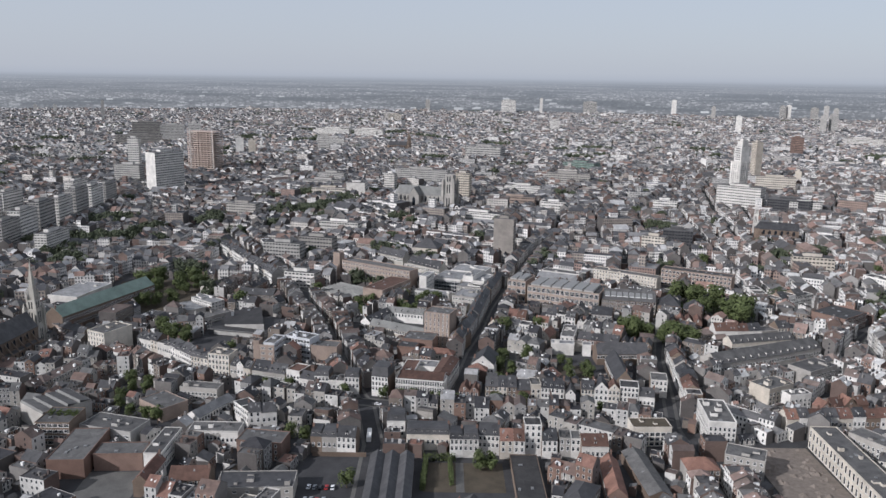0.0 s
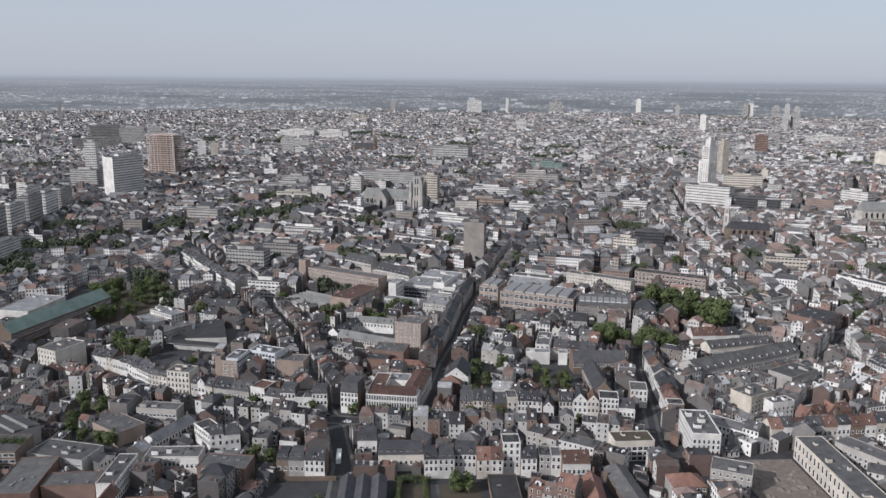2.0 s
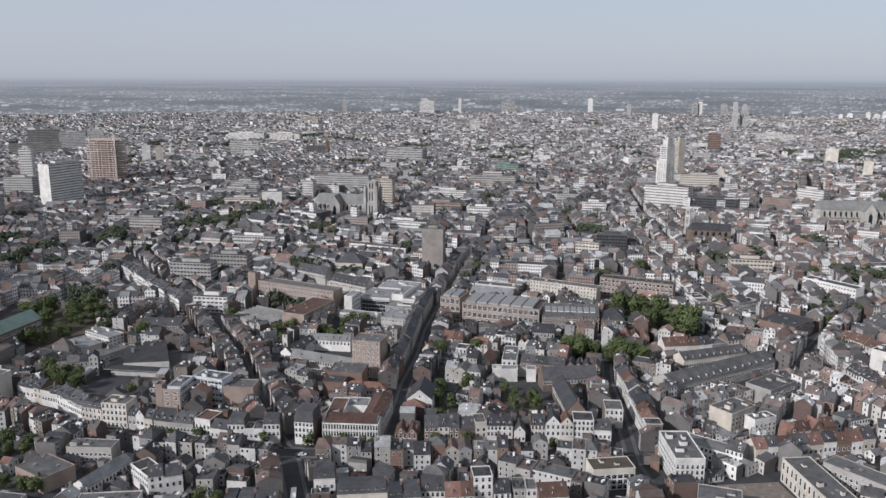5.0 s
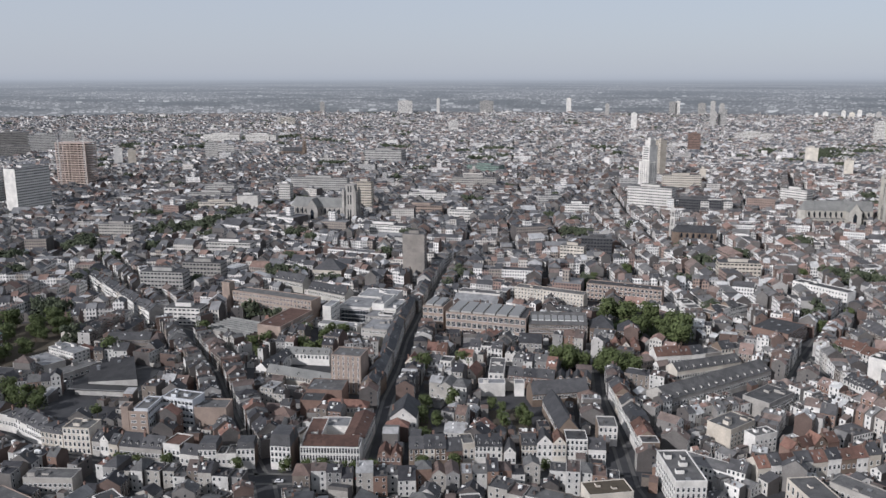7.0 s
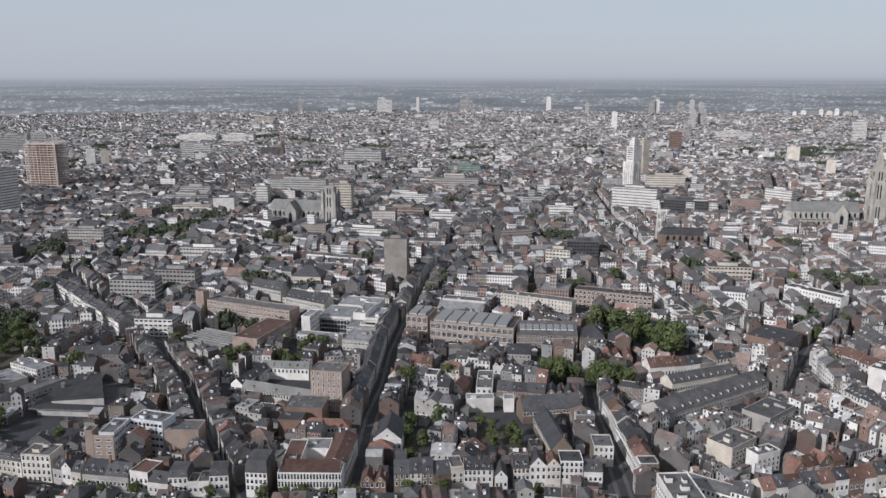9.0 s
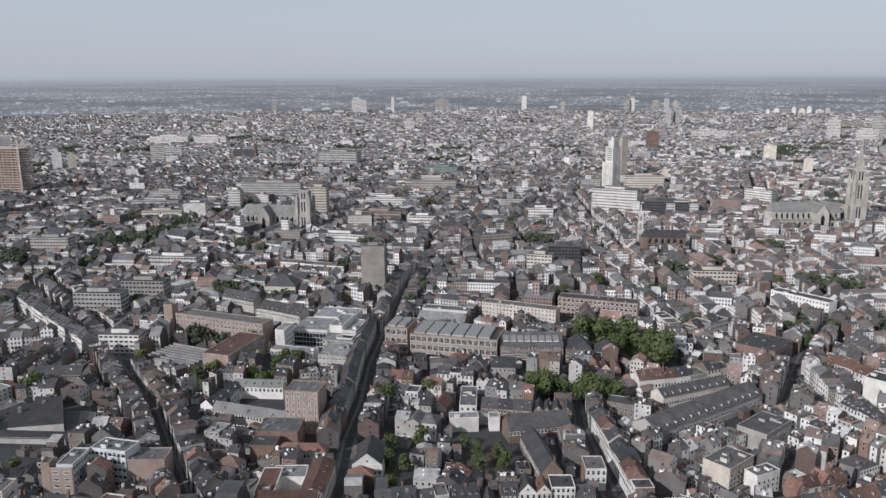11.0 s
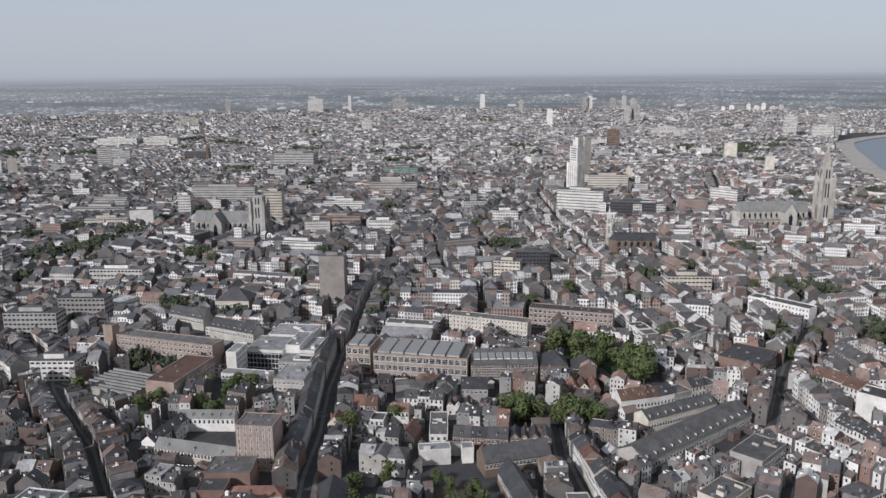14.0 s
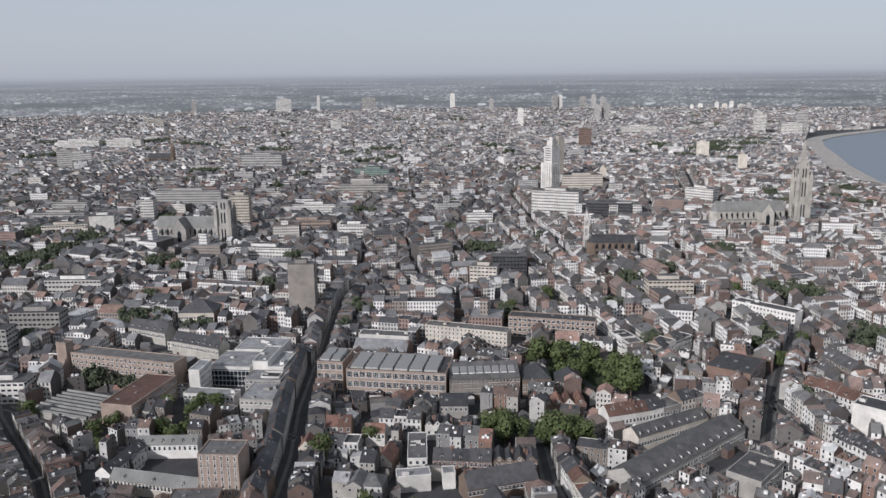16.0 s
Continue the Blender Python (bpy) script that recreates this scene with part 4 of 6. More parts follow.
tower_block("concrete_tower", "plain tan-grey concrete tower with narrow slot windows", 55, 860, -16, 22, 15, 45, DRAB, 13, True)
tower_block("office_tower", "tall white slab tower with a bright blank end wall", -492, 1318, -30, 23, 60, 68, WHITE, 17, True)
tower_block("office_slab", "grey office slab with ribbon windows", -582, 1408, -13, 50, 15, 38, CONCRETE, 10)
tower_block("stone_tower", "old pale stepped high building with strong piers", -592, 1500, 5, 20, 16, 77, WHITE, 18)
# most of these grey blocks get white walls, haze painted into them
for k, (y0, hh) in enumerate(((850, 34), (895, 39), (945, 41), (1000, 38), (1055, 42), (1110, 38), (1165, 34))):
    tower_block("apartment_block", "grey apartment block with stacked balconies", -478 - k * 3, y0, 92, 42, 14, hh, WHITE if k % 2 else CONCRETE, 10, category="apartments")
for k, (x0, y0, hh) in enumerate(((-560, 900, 36), (-575, 980, 38), (-590, 1060, 35), (-420, 830, 26), (-560, 1200, 33))):
    tower_block("apartment_block", "grey apartment block with stacked balconies", x0, y0, 85, 44, 14, hh, WHITE, 9, category="apartments")


def raw_tower(x, y, deg, w, d, h):
    """A tower under construction: bare floor slabs on columns, with two tower cranes."""
    ob = thing("unfinished_tower", x, y, deg, "unfinished concrete tower with bare reddish floors and columns", "tower")
    C = Shape(BROWN)
    C.box(None, w * .35, w * .65, d * .3, d * .7, 0, h - 1, 0)
    part("core", C, ob)
    n = 20
    for k in range(n):
        S = Shape(PINKISH)
        S.box(None, 0, w, 0, d, (k + 1) * h / n - 1.25, (k + 1) * h / n, 0, floor=True)
        part("floor_slab", S, ob)
    for k in range(9):
        for y0 in (0.4, d - 1.2):
            S = Shape(PINKISH)
            u = .4 + k * (w - 1.6) / 8
            S.box(None, u, u + .8, y0, y0 + .8, 0, h, 0)
            part("column", S, ob)
    take(x, y, deg, w, d)
    for px, py, top, turn in ((x + 8, y - 8, h + 18, 40), (x + w - 2, y - 24, h + 20, 150)):
        cr = thing("tower_crane", px, py, turn, "pale lattice tower crane beside the unfinished tower", "crane", "cranes")
        M = Shape(WHITE)
        for a, b in ((0, 0), (1.6, 0), (0, 1.6), (1.6, 1.6)):
            M.box(None, a, a + .35, b, b + .35, 0, top, 0)
        for k in range(int(top / 3)):
            M.box(None, 0, 1.95, 0, .2, k * 3, k * 3 + .3, 0, floor=True)
            M.box(None, 0, .2, 0, 1.95, k * 3 + 1.5, k * 3 + 1.8, 0, floor=True)
        part("mast", M, cr)
        J = Shape(WHITE)
        J.box(None, -12, 38, .4, .8, top, top + .4, 0, floor=True)
        J.box(None, -12, 38, 1.2, 1.6, top, top + .4, 0, floor=True)
        J.box(None, -2, 36, .8, 1.2, top + 1.8, top + 2.1, 0, floor=True)
        part("jib", J, cr)
        W = Shape(CONCRETE)
        W.box(None, -12, -9, 0, 2, top - 2, top, 0, floor=True)
        part("counterweight", W, cr)


raw_tower(-512, 1600, -18, 60, 34, 84)


def big_wheel(x, y, deg, r):
    ob = thing("ferris_wheel", x, y, deg, "large white ferris wheel seen at a slant", "ferris wheel")
    n = 28
    for k in range(2):
        S = Shape(WHITE)
        for i in range(n):
            a0, a1 = i * 2 * math.pi / n, (i + 1) * 2 * math.pi / n
            for ra, rb in ((r, r - .9), (r * .86, r * .82)):
                q = [(math.cos(t) * q_, (k - .5) * 3, r + 3 + math.sin(t) * q_) for t in (a0, a1) for q_ in (ra, rb)]
                S.solid([(*p[:1], p[1] - .3, p[2]) for p in q] + [(*p[:1], p[1] + .3, p[2]) for p in q], [(0, 2, 3, 1), (4, 5, 7, 6), (0, 4, 6, 2), (1, 3, 7, 5)], 0)
        part("rim", S, ob)
    for i in range(14):
        S = Shape(WHITE)
        t = i * math.pi * 2 / 14
        c, s = math.cos(t), math.sin(t)
        S.solid([(c * u - s * v, y_, r + 3 + s * u + c * v) for u in (0, r) for v in (-.25, .25) for y_ in (-.3, .3)], [(0, 1, 3, 2), (4, 6, 7, 5), (0, 4, 5, 1), (2, 3, 7, 6), (0, 2, 6, 4), (1, 5, 7, 3)], 0)
        part("spoke", S, ob)
        G = Shape(WHITE, GLASS)
        G.box(None, c * r - 1, c * r + 1, -1.2, 1.2, r + 3 + s * r - 2.4, r + 3 + s * r, 0, floor=True)
        part("cabin", G, ob)
    for sy in (-4, 4):
        for sx in (-9, 9):
            S = Shape(WHITE)
            S.solid([(sx - .4, sy, 0), (sx + .4, sy, 0), (.4, sy * .4, r + 3), (-.4, sy * .4, r + 3), (sx - .4, sy + .6, 0), (sx + .4, sy + .6, 0), (.4, sy * .4 + .6, r + 3), (-.4, sy * .4 + .6, r + 3)], [(0, 1, 2, 3), (5, 4, 7, 6), (1, 5, 6, 2), (4, 0, 3, 7)], 0)
            part("leg", S, ob)
    take(x - 16, y - 10, 0, 32, 20)


big_wheel(-862, 1760, 25, 19)
big_wheel(-818, 1775, 68, 19)

tower_block("theatre_block", "large concrete theatre block with vertical ribs", 52, 1972, -19, 88, 46, 33, CONCRETE, 6, category="building")
tower_block("office_block", "long colonnaded grey office block", -248, 1404, -17, 74, 18, 17, CONCRETE, 4, category="building")
tower_block("office_block", "white office block with a blank end wall", -158, 1290, -4, 30, 30, 26, WHITE, 5, True, category="building")
tower_block("office_block", "pale low office block with window bands", -215, 1292, -4, 55, 16, 17, CREAM, 4, category="building")
tower_block("office_block", "long white office building with a planted roof", 17, 1092, -25, 64, 20, 15, WHITE, 4, category="building")
tower_block("covered_building", "building wrapped in teal scaffold netting", 258, 1740, -30, 70, 40, 20, COPPER, 5, category="building")
tower_block("white_building", "white modern building with balcony bands", 684, 1262, -60, 44, 18, 27, WHITE, 7, category="building")
tower_block("cream_building", "cream corner building with many windows", 231, 914, -28, 26, 16, 18, CREAM, 5, category="building")
BLOCKS = [
    ("pale office tower behind the old church", 17, 1278, -17, 24, 46, CREAM), ("white office block with small windows", -102, 1360, -16, 18, 34, WHITE),
    ("long grey office block with window bands", -90, 1478, -17, 100, 30, CONCRETE), ("dark glass office block among houses", 260, 931, -17, 34, 22, SLATE),
    ("low white hall with a row of windows", 512, 1174, -17, 44, 22, WHITE), ("cream apartment block with regular windows", 362, 808, -16, 40, 19, CREAM),
    ("grey office block with bands of windows", -190, 828, -14, 41, 22, CONCRETE), ("grey office wing with bands of windows", -160, 871, -15, 39, 20, GREYW),
    ("white low office building with wide windows", -149, 731, -14, 30, 14, WHITE), ("pale office block with window bands", -300, 1091, -14, 44, 22, GREYW),
    ("long pale apartment block beside trees", -156, 987, -16, 52, 17, WHITE), ("white apartment block among old houses", 314, 1189, -17, 34, 20, WHITE),
]
BLOCKS += [
    ("pale stone office block", 566, 1448, -17, 67, 28, CREAM), ("grey apartment block with window bands", 192, 1496, -17, 80, 24, GREYW),
    ("white apartment block with window bands", 102, 1332, -17, 60, 21, WHITE), ("long brown office block", 81, 1229, -17, 60, 17, TAN),
    ("white apartment block with window bands", 145, 1178, -18, 36, 17, WHITE), ("grey block with window bands", -232, 1466, -18, 52, 22, CONCRETE),
    ("long pale apartment terrace by a park", -421, 2636, -20, 120, 30, WHITE), ("long pale apartment terrace by a park", -290, 2590, -20, 100, 32, WHITE),
]
for label, x, y, deg, w, h, wall in BLOCKS:
    tower_block("office_block", label, x, y, deg, w, 16, h, wall, max(3, round(h / 3.8)), category="building")
ch = church("church", "grey far church with twin pointed spires", -150, 2165, -15, 50, 13, 16, 26, BROWN, SLATE, None, 5)
gothic_tower(ch, 52, -3, 7, 34, 24, BROWN, False)
gothic_tower(ch, 52, 9, 7, 34, 24, BROWN, False)
TOWERS = [(316, 4560, 80, 78, "w"), (-113, 4690, 26, 70, "g"), (531, 4560, 16, 90, "w"), (774, 4560, 76, 76, "g"), (1248, 4480, 26, 92, "w"), (1360, 4146, 21, 70, "g"),
          (1085, 3020, 21, 70, "w"), (1487, 3137, 32, 78, "g"), (1758, 4270, 32, 76, "g"), (1793, 4271, 25, 79, "w"), (1945, 4173, 25, 80, "g")]
TOWERS2 = [(1967, 4113, 25, 70, "g"), (1914, 4254, 39, 68, "g"), (915, 2130, 32, 54, "r"), (1572, 2305, 37, 70, "w"), (1646, 2271, 60, 41, "w"), (1683, 2254, 32, 77, "g"),
           (1047, 1794, 27, 43, "c"), (1240, 2509, 111, 30, "w"), (391, 3017, 36, 46, "w"), (-246, 3518, 56, 38, "c"), (-327, 2164, 56, 33, "w"), (2330, 3836, 18, 30, "w"), (2366, 3822, 24, 36, "w"), (2402, 3810, 30, 28, "g"), (2446, 3796, 20, 42, "w"), (2478, 3782, 26, 34, "c"), (2512, 3768, 20, 46, "w"), (2548, 3752, 34, 30, "w"), (2592, 3738, 22, 38, "g"), (988, 1559, 17, 38, "c")]
TOWERS3 = [(-1475, 3479, 13, 79, "g"), (-916, 2365, 82, 55, "d"), (-817, 2318, 66, 52, "w"), (-760, 2389, 36, 52, "w"), (-880, 2150, 120, 34, "d"), (-700, 2250, 70, 30, "g"), (-504, 1943, 18, 46, "w"), (-475, 1947, 17, 41, "c"), (-331, 2098, 30, 46, "w"),
           (-265, 3533, 55, 41, "w"), (-1842, 3813, 15, 46, "w"), (-1921, 3786, 15, 46, "w"), (1448, 3125, 22, 72, "g"), (644, 1467, 11, 36, "c")]
for x, y, w, h, c in TOWERS + TOWERS2 + TOWERS3:
    wall = {"w": WHITE, "g": CONCRETE, "c": CREAM, "r": BRICK, "d": GREYW}[c]
    word = {"w": "white", "g": "grey", "c": "cream", "r": "red brick", "d": "dull grey"}[c]
    tower_block("tower_block", "%s residential tower block among low houses" % word, x, y, -math.degrees(math.atan2(x, y)), w, min(w, 18), h, wall, max(3, round(h / 4.5)), w < 30)

# ---- the near quarter: large buildings ----
flat_building("university_building", "long tan brick building with five rows of square windows", -98, 759, -32.5, 80, 14, 19, TAN, FELT, 5, 3.4, (1.7, 2.0), "f", 2)
flat_building("brick_tower", "slim tan brick stair tower", -107, 762, -32.5, 8, 7, 26, TAN, FELT, 6, 9, (0.8, 1.4), "", 1)
flat_building("lecture_building", "low tan brick box with a brown flat roof", -69, 671, -28, 20, 48, 15, TAN, OLDTILE, 3, 3.0, (2.2, 1.2), "r", 3)


def sawtooth(x, y, deg, w, d, h, n):
    ob = thing("sawtooth_block", x, y, deg, "block with rows of grey sawtooth roofs", "hall")
    S = Shape(GREYW)
    S.box(None, 0, w, 0, d, 0, h, 0)
    part("wall", S, ob)
    for k in range(n):
        R = Shape(FELT, LEAD)
        y0, y1 = k * d / n, (k + 1) * d / n - .1
        R.solid([(0, y0, h + .02), (w, y0, h + .02), (w, y1, h + .02), (0, y1, h + .02), (0, y0 + .6, h + 1.3), (w, y0 + .6, h + 1.3)], [(0, 1, 5, 4), (2, 3, 4, 5), (1, 2, 5), (3, 0, 4)], [1, 0, 0, 0])
        part("sawtooth_roof", R, ob)
    take(x, y, deg, w, d)


# low workshop hall
sawtooth(-114, 702, -36, 44, 34, 4.5, 8)
flat_building("atrium_building", "white modern range with a pale roof over a glazed court", -8.5, 721, -22, 27, 30, 13, WHITE, PALEROOF, 3, 2.4, (1.7, 1.9), "", 3)
flat_building("atrium_building", "white rear range with a pale flat roof", 8, 749, -22, 32, 26, 13.5, WHITE, PALEROOF, 3, 2.4, (1.7, 1.9), "", 6)
flat_building("atrium_building", "tall white box with rows of small windows", -21, 700.5, -22, 7, 19, 19, WHITE, PALEROOF, 5, 2.6, (1.4, 1.5), "r", 0)
flat_building("roof_pavilion", "white raised block between pale roofs", 18.5, 709, -22, 10, 30, 17.5, WHITE, PALEROOF, 5, 2.4, (1.5, 0.9), "", 3)
flat_building("atrium_building", "white street range with a strip of small windows", 28, 704.8, -22, 10, 29, 14, WHITE, PALEROOF, 3, 1.6, (0.9, 0.8), "f", 2)
ob = flat_building("atrium_building", "pale wing with a dark-painted court on its roof", 12.4, 689.7, -22, 23, 17, 13, GREYW, PALEROOF, 4, 2.6, (1.7, 1.6), "fl", 2)
# the court's shaded depth is a dark sheet laid on the roof
S = Shape(WHITE, DARKROOF)
for x0, x1, y0, y1 in ((9, 21, 4, 4.4), (9, 21, 13, 13.4), (9, 9.4, 4.4, 13), (20.6, 21, 4.4, 13)):
    S.box(None, x0, x1, y0, y1, 13.05, 14.2, 0)
S.box(None, 9.4, 20.6, 4.4, 13, 13.05, 13.12, 1)
part("roof_court", S, ob, "dark sheet in a white kerb, painted as a sunken court")
flat_building("atrium_building", "low pale wing with a flat roof and small housings", 8.4, 661.7, -22, 20, 25, 12, GREYW, PALEROOF, 3, 2.6, (1.5, 1.5), "fl", 6)
ob = thing("glazed_wall", -8.4, 720.2, -22, "tall dark glass wall of the inner court", "glazing")
S = Shape(GLASS)
S.box(None, 0, 26.5, -0.3, 0, 0, 11.4, 0)
part("glass", S, ob)
for k in range(11):
    S = Shape(FRAME)
    S.box(None, k * 2.63, k * 2.63 + .14, -0.45, -0.3, 0, 11.4, 0)
    part("mullion", S, ob)
for k in range(4):
    S = Shape(FRAME)
    S.box(None, 0, 26.5, -0.42, -0.3, 0.4 + k * 3.4, 0.7 + k * 3.4, 0, floor=True)
    part("transom", S, ob)
take(-14, 696, -22, 26, 26)
flat_building("link_building", "low pale connecting wing before the court", -24.6, 691.3, -25, 33, 10, 8, WHITE, PALEROOF, 2, 2.6, (1.7, 1.6), "f", 1)
flat_building("brick_tower_house", "tall tan brick block with slot windows", -13, 567, -20, 19.5, 16, 25, TAN, FELT, 7, 3.2, (0.9, 2.3), "f", 4)
house(7, 561, -21, 11, 13, 10, "cross", 5.0, CREAM, SLATE)
take(7, 561, -21, 11, 13)
house(-56, 591, -30, 48, 9, 7, "gable", 4.0, CREAM, LEAD, dormers=3)
house(-46, 624, -15, 32, 8, 8, "gable", 3.5, WHITE, LEAD, dormers=6)
house(-56, 594, 62, 32, 8, 8, "gable", 3.5, WHITE, SLATE, dormers=4)
for q in ((-56, 591, -30, 48, 9), (-46, 624, -15, 32, 8), (-64, 598, 62, 32, 8)):
    take(*q)
take(-46, 596, -22, 36, 22)
row(15, 547, 28, 605, [14] * 6, 9, "g", "g", "s")
row(29, 606, 42, 678, [14] * 7, 9, "g", "g", "s")
row(43, 680, 56, 735, [14.5] * 5, 9, "g", "g", "s")
flat_building("brick_hall", "long tan brick hall with tall grid windows and rooflights", 74, 674, -25, 63, 32, 18.5, TAN, FELT, 3, 4.2, (3.3, 3.6), "f", 0, base=1.6)
flat_building("brick_hall", "tan brick wing with glass rooflights", 58, 692, -25, 17, 26, 19, TAN, FELT, 3, 4.2, (3.3, 3.6), "f", 0, base=1.6)


def rooflights(x, y, deg, z, nx, ny, w, d):
    """Rows of raised glass rooflights, each a thing of its own."""
    T = placed(x, y, deg)
    for i in range(nx):
        for j in range(ny):
            ob = thing("rooflight", *T((i * (w + 1.2), j * (d + 1.5), 0))[:2], deg, "raised pale glass rooflight on a flat roof", "rooflight", "rooflights", z)
            S = Shape(CONCRETE, GLASS, FELT)
            S.box(None, 0, w, 0, d, 0, 1.2, 0, 2)
            part("curb", S, ob)
            G = Shape(SKYLIGHT, PALEROOF)
            G.solid([(.1, .1, 1.2), (w - .1, .1, 1.2), (w - .1, d - .1, 2.1), (.1, d - .1, 2.1), (.1, d - .1, 1.2), (w - .1, d - .1, 1.2)], [(0, 1, 2, 3), (1, 5, 2), (4, 0, 3), (5, 4, 3, 2)], [0, 0, 0, 1])
            part("glazing", G, ob)


rooflights(77, 675.5, -25, 18.6, 6, 4, 8.2, 5.2)
rooflights(60.5, 694, -25, 19.1, 2, 2, 6, 9)
hall = house(134, 649, -12, 44, 28, 14, "gable", 6.0, BROWN, FELT, dormers=0)
for k in range(8):
    S = Shape(FRAME, SKYLIGHT)
    u, y0, y1 = 2.5 + k * 5, 4.0, 9.5
    z0, z1 = (14.4 + 6.0 * v / 14 for v in (y0, y1))
    S.solid([(u, y0, z0), (u + 3.8, y0, z0), (u + 3.8, y1, z1), (u, y1, z1), (u, y0, z0 + .5), (u + 3.8, y0, z0 + .5), (u + 3.8, y1, z1 + .5), (u, y1, z1 + .5)],
            [(0, 1, 5, 4), (1, 2, 6, 5), (2, 3, 7, 6), (3, 0, 4, 7), (4, 5, 6, 7)], [0, 0, 0, 0, 1])
    part("roof_window", S, hall)
take(134, 649, -12, 44, 28)
house(88, 737, -26, 39, 22, 9, "gable", 5.0, BRICK, PALEROOF)
take(88, 737, -26, 39, 22)
flat_building("long_hall", "low long hall with a white fascia", 97, 763, -27, 38, 12, 11, WHITE, FELT, 2, 3, (2.0, 2.0), "f", 2)
flat_building("cream_building", "long cream building with regular small windows", 148, 764, -35, 64, 12, 13, CREAM, FELT, 4, 3.0, (1.2, 1.7), "f", 3)
flat_building("stone_building", "long tan stone building with rows of wide windows", 212, 756, -31, 66, 14, 16, TAN, FELT, 4, 3.6, (2.3, 2.2), "f", 4)
house(179, 641, -15, 18, 18, 12, "hip", 8.0, BROWN, SLATE)
house(198, 634, -20, 16, 16, 11, "hip", 7.0, BROWN, SLATE)
take(179, 641, -15, 36, 20)
house(-34, 858, -16, 29, 24, 12, "hip", 9.0, CREAM, SLATE, dormers=0)
take(-34, 858, -16, 29, 24)
flat_building("office_building", "white and blue office block with rows of windows", -107.3, 525.2, -24.5, 19.6, 12, 19, BLUEPAINT, FELT, 5, 2.4, (2.05, 1.8), "f", 4)
flat_building("office_wing", "white and blue office wing set at an angle", -111.3, 507.8, 77, 17.6, 8, 19, BLUEPAINT, FELT, 5, 2.4, (1.7, 1.8), "f", 2)
flat_building("stair_block", "tan brick stair block beside the office", -122, 509.4, -12, 10.6, 14, 17.5, TAN, FELT, 5, 5.0, (2.6, 1.2), "f", 1)
flat_building("brick_stack", "tall tan brick chimney wall", -126.2, 510.2, -8, 4, 7, 20, TAN, FELT, 3, 20, (1, 1.4), "", 0)
flat_building("brick_block", "blank tan brick block beside the office", -88.6, 516.3, -9, 18, 13, 15, TAN, FELT, 3, 20, (1, 1.4), "", 3)
ob = thing("market_hall", -176, 583, 0, "large low hall with a dark roof rising from a wide skirt", "hall")


def slab(corners, low, mats, *tops):
    """A block over four corners in plan, from the height low to a height of its own at each corner."""
    S = Shape(*mats)
    S.solid([(x, y, low) for x, y in corners] + [(x, y, z) for (x, y), z in zip(corners, tops)], [(0, 1, 5, 4), (1, 2, 6, 5), (2, 3, 7, 6), (3, 0, 4, 7), (4, 5, 6, 7)], [0, 0, 0, 0, 1])
    return S


part("wall", slab([(2, 1), (43, -9), (47, 24), (5, 28)], 0, (CONCRETE, CONCRETE), 4.4, 4.4, 4.4, 4.4), ob)
part("skirt_roof", slab([(-2, 0), (44, -11), (49, 25), (4, 30)], 4.4, (PALEROOF, DARKROOF), 4.9, 4.9, 5.4, 5.4), ob)
part("upper_roof", slab([(9, 6), (41, -2), (30, 38), (3, 30)], 5.0, (CONCRETE, DARKROOF), 6.2, 9.5, 11.5, 8.5), ob)
for u, v in ((10, 22), (21, 30)):
    S = Shape(METAL, SKYLIGHT)
    S.box(None, u, u + 2, v, v + 2, 7.5, 11.2, 0, 1)
    part("roof_vent", S, ob)
take(-178, 571, 0, 50, 52)
flat_building("villa", "white flat-roofed villa beside trees", -214, 658, -38, 28, 13, 8, WHITE, PALEROOF, 3, 2.8, (1.6, 1.4), "fr", 4)
flat_building("villa", "grey flat-roofed villa beside trees", -222, 636, -45, 26, 15, 8, GREYW, PALEROOF, 2, 3.2, (1.6, 1.4), "f", 3)
flat_building("low_wing", "long low wing with a dark flat roof", -196, 598, 52, 40, 12, 5, GREYW, FELT, 1, 4, (2, 1.4), "f", 3)
house(-206, 684, 58, 42, 12, 8, "gable", 4.5, STONE, SLATE)
take(-218, 684, 58, 44, 14)
grove([(-205, 570), (-196, 562), (-188, 557), (-212, 582), (-150, 546), (-200, 580), (-190, 572)], 0.9, 2, 1, "dark green tree in a shaded yard", clear=0)
take(-215, 552, -14, 70, 24)
flat_building("corner_building", "pale five-storey corner building with cornices", -249, 537, -28, 17, 24, 17, CREAM, FELT, 5, 2.6, (1.2, 2.0), "f", 3)
house(-284, 574, 71, 104, 17, 15, "gable", 6.5, BROWN, COPPER, storeys=3)
take(-284, 574, 71, 104, 19)
flat_building("white_hall", "broad low hall with a pale roof", -304, 642, 78, 48, 28, 11, WHITE, PALEROOF, 2, 5, (1.4, 1.4), "", 3)
row(-316, 592, -262, 557, [9, 9, 10, 9, 9, 9], 9, "g", "t", "s")
flat_building("office_wing", "long white office wing with evenly spaced windows", 200, 404, -91, 88, 14, 12, CREAM, FELT, 2, 4.0, (1.5, 3.6), "f", 9)
flat_building("office_wing", "white office wing round an inner yard", 219, 400, -60, 50, 12, 11, GREYW, FELT, 4, 2.6, (1.2, 1.7), "f", 3)
flat_building("corner_house", "large white corner house of five storeys", 144.5, 402, -6, 14.5, 31, 15, WHITE, FELT, 5, 2.4, (1.2, 2.0), "fl", 5)
ob = flat_building("modern_office", "white modern office with a fine grid of windows", -28, 466, -9.5, 30.4, 11, 12, WHITE, FELT, 3, 1.5, (1.05, 2.8), "f", 0)
S = Shape(OLDTILE, WHITE)
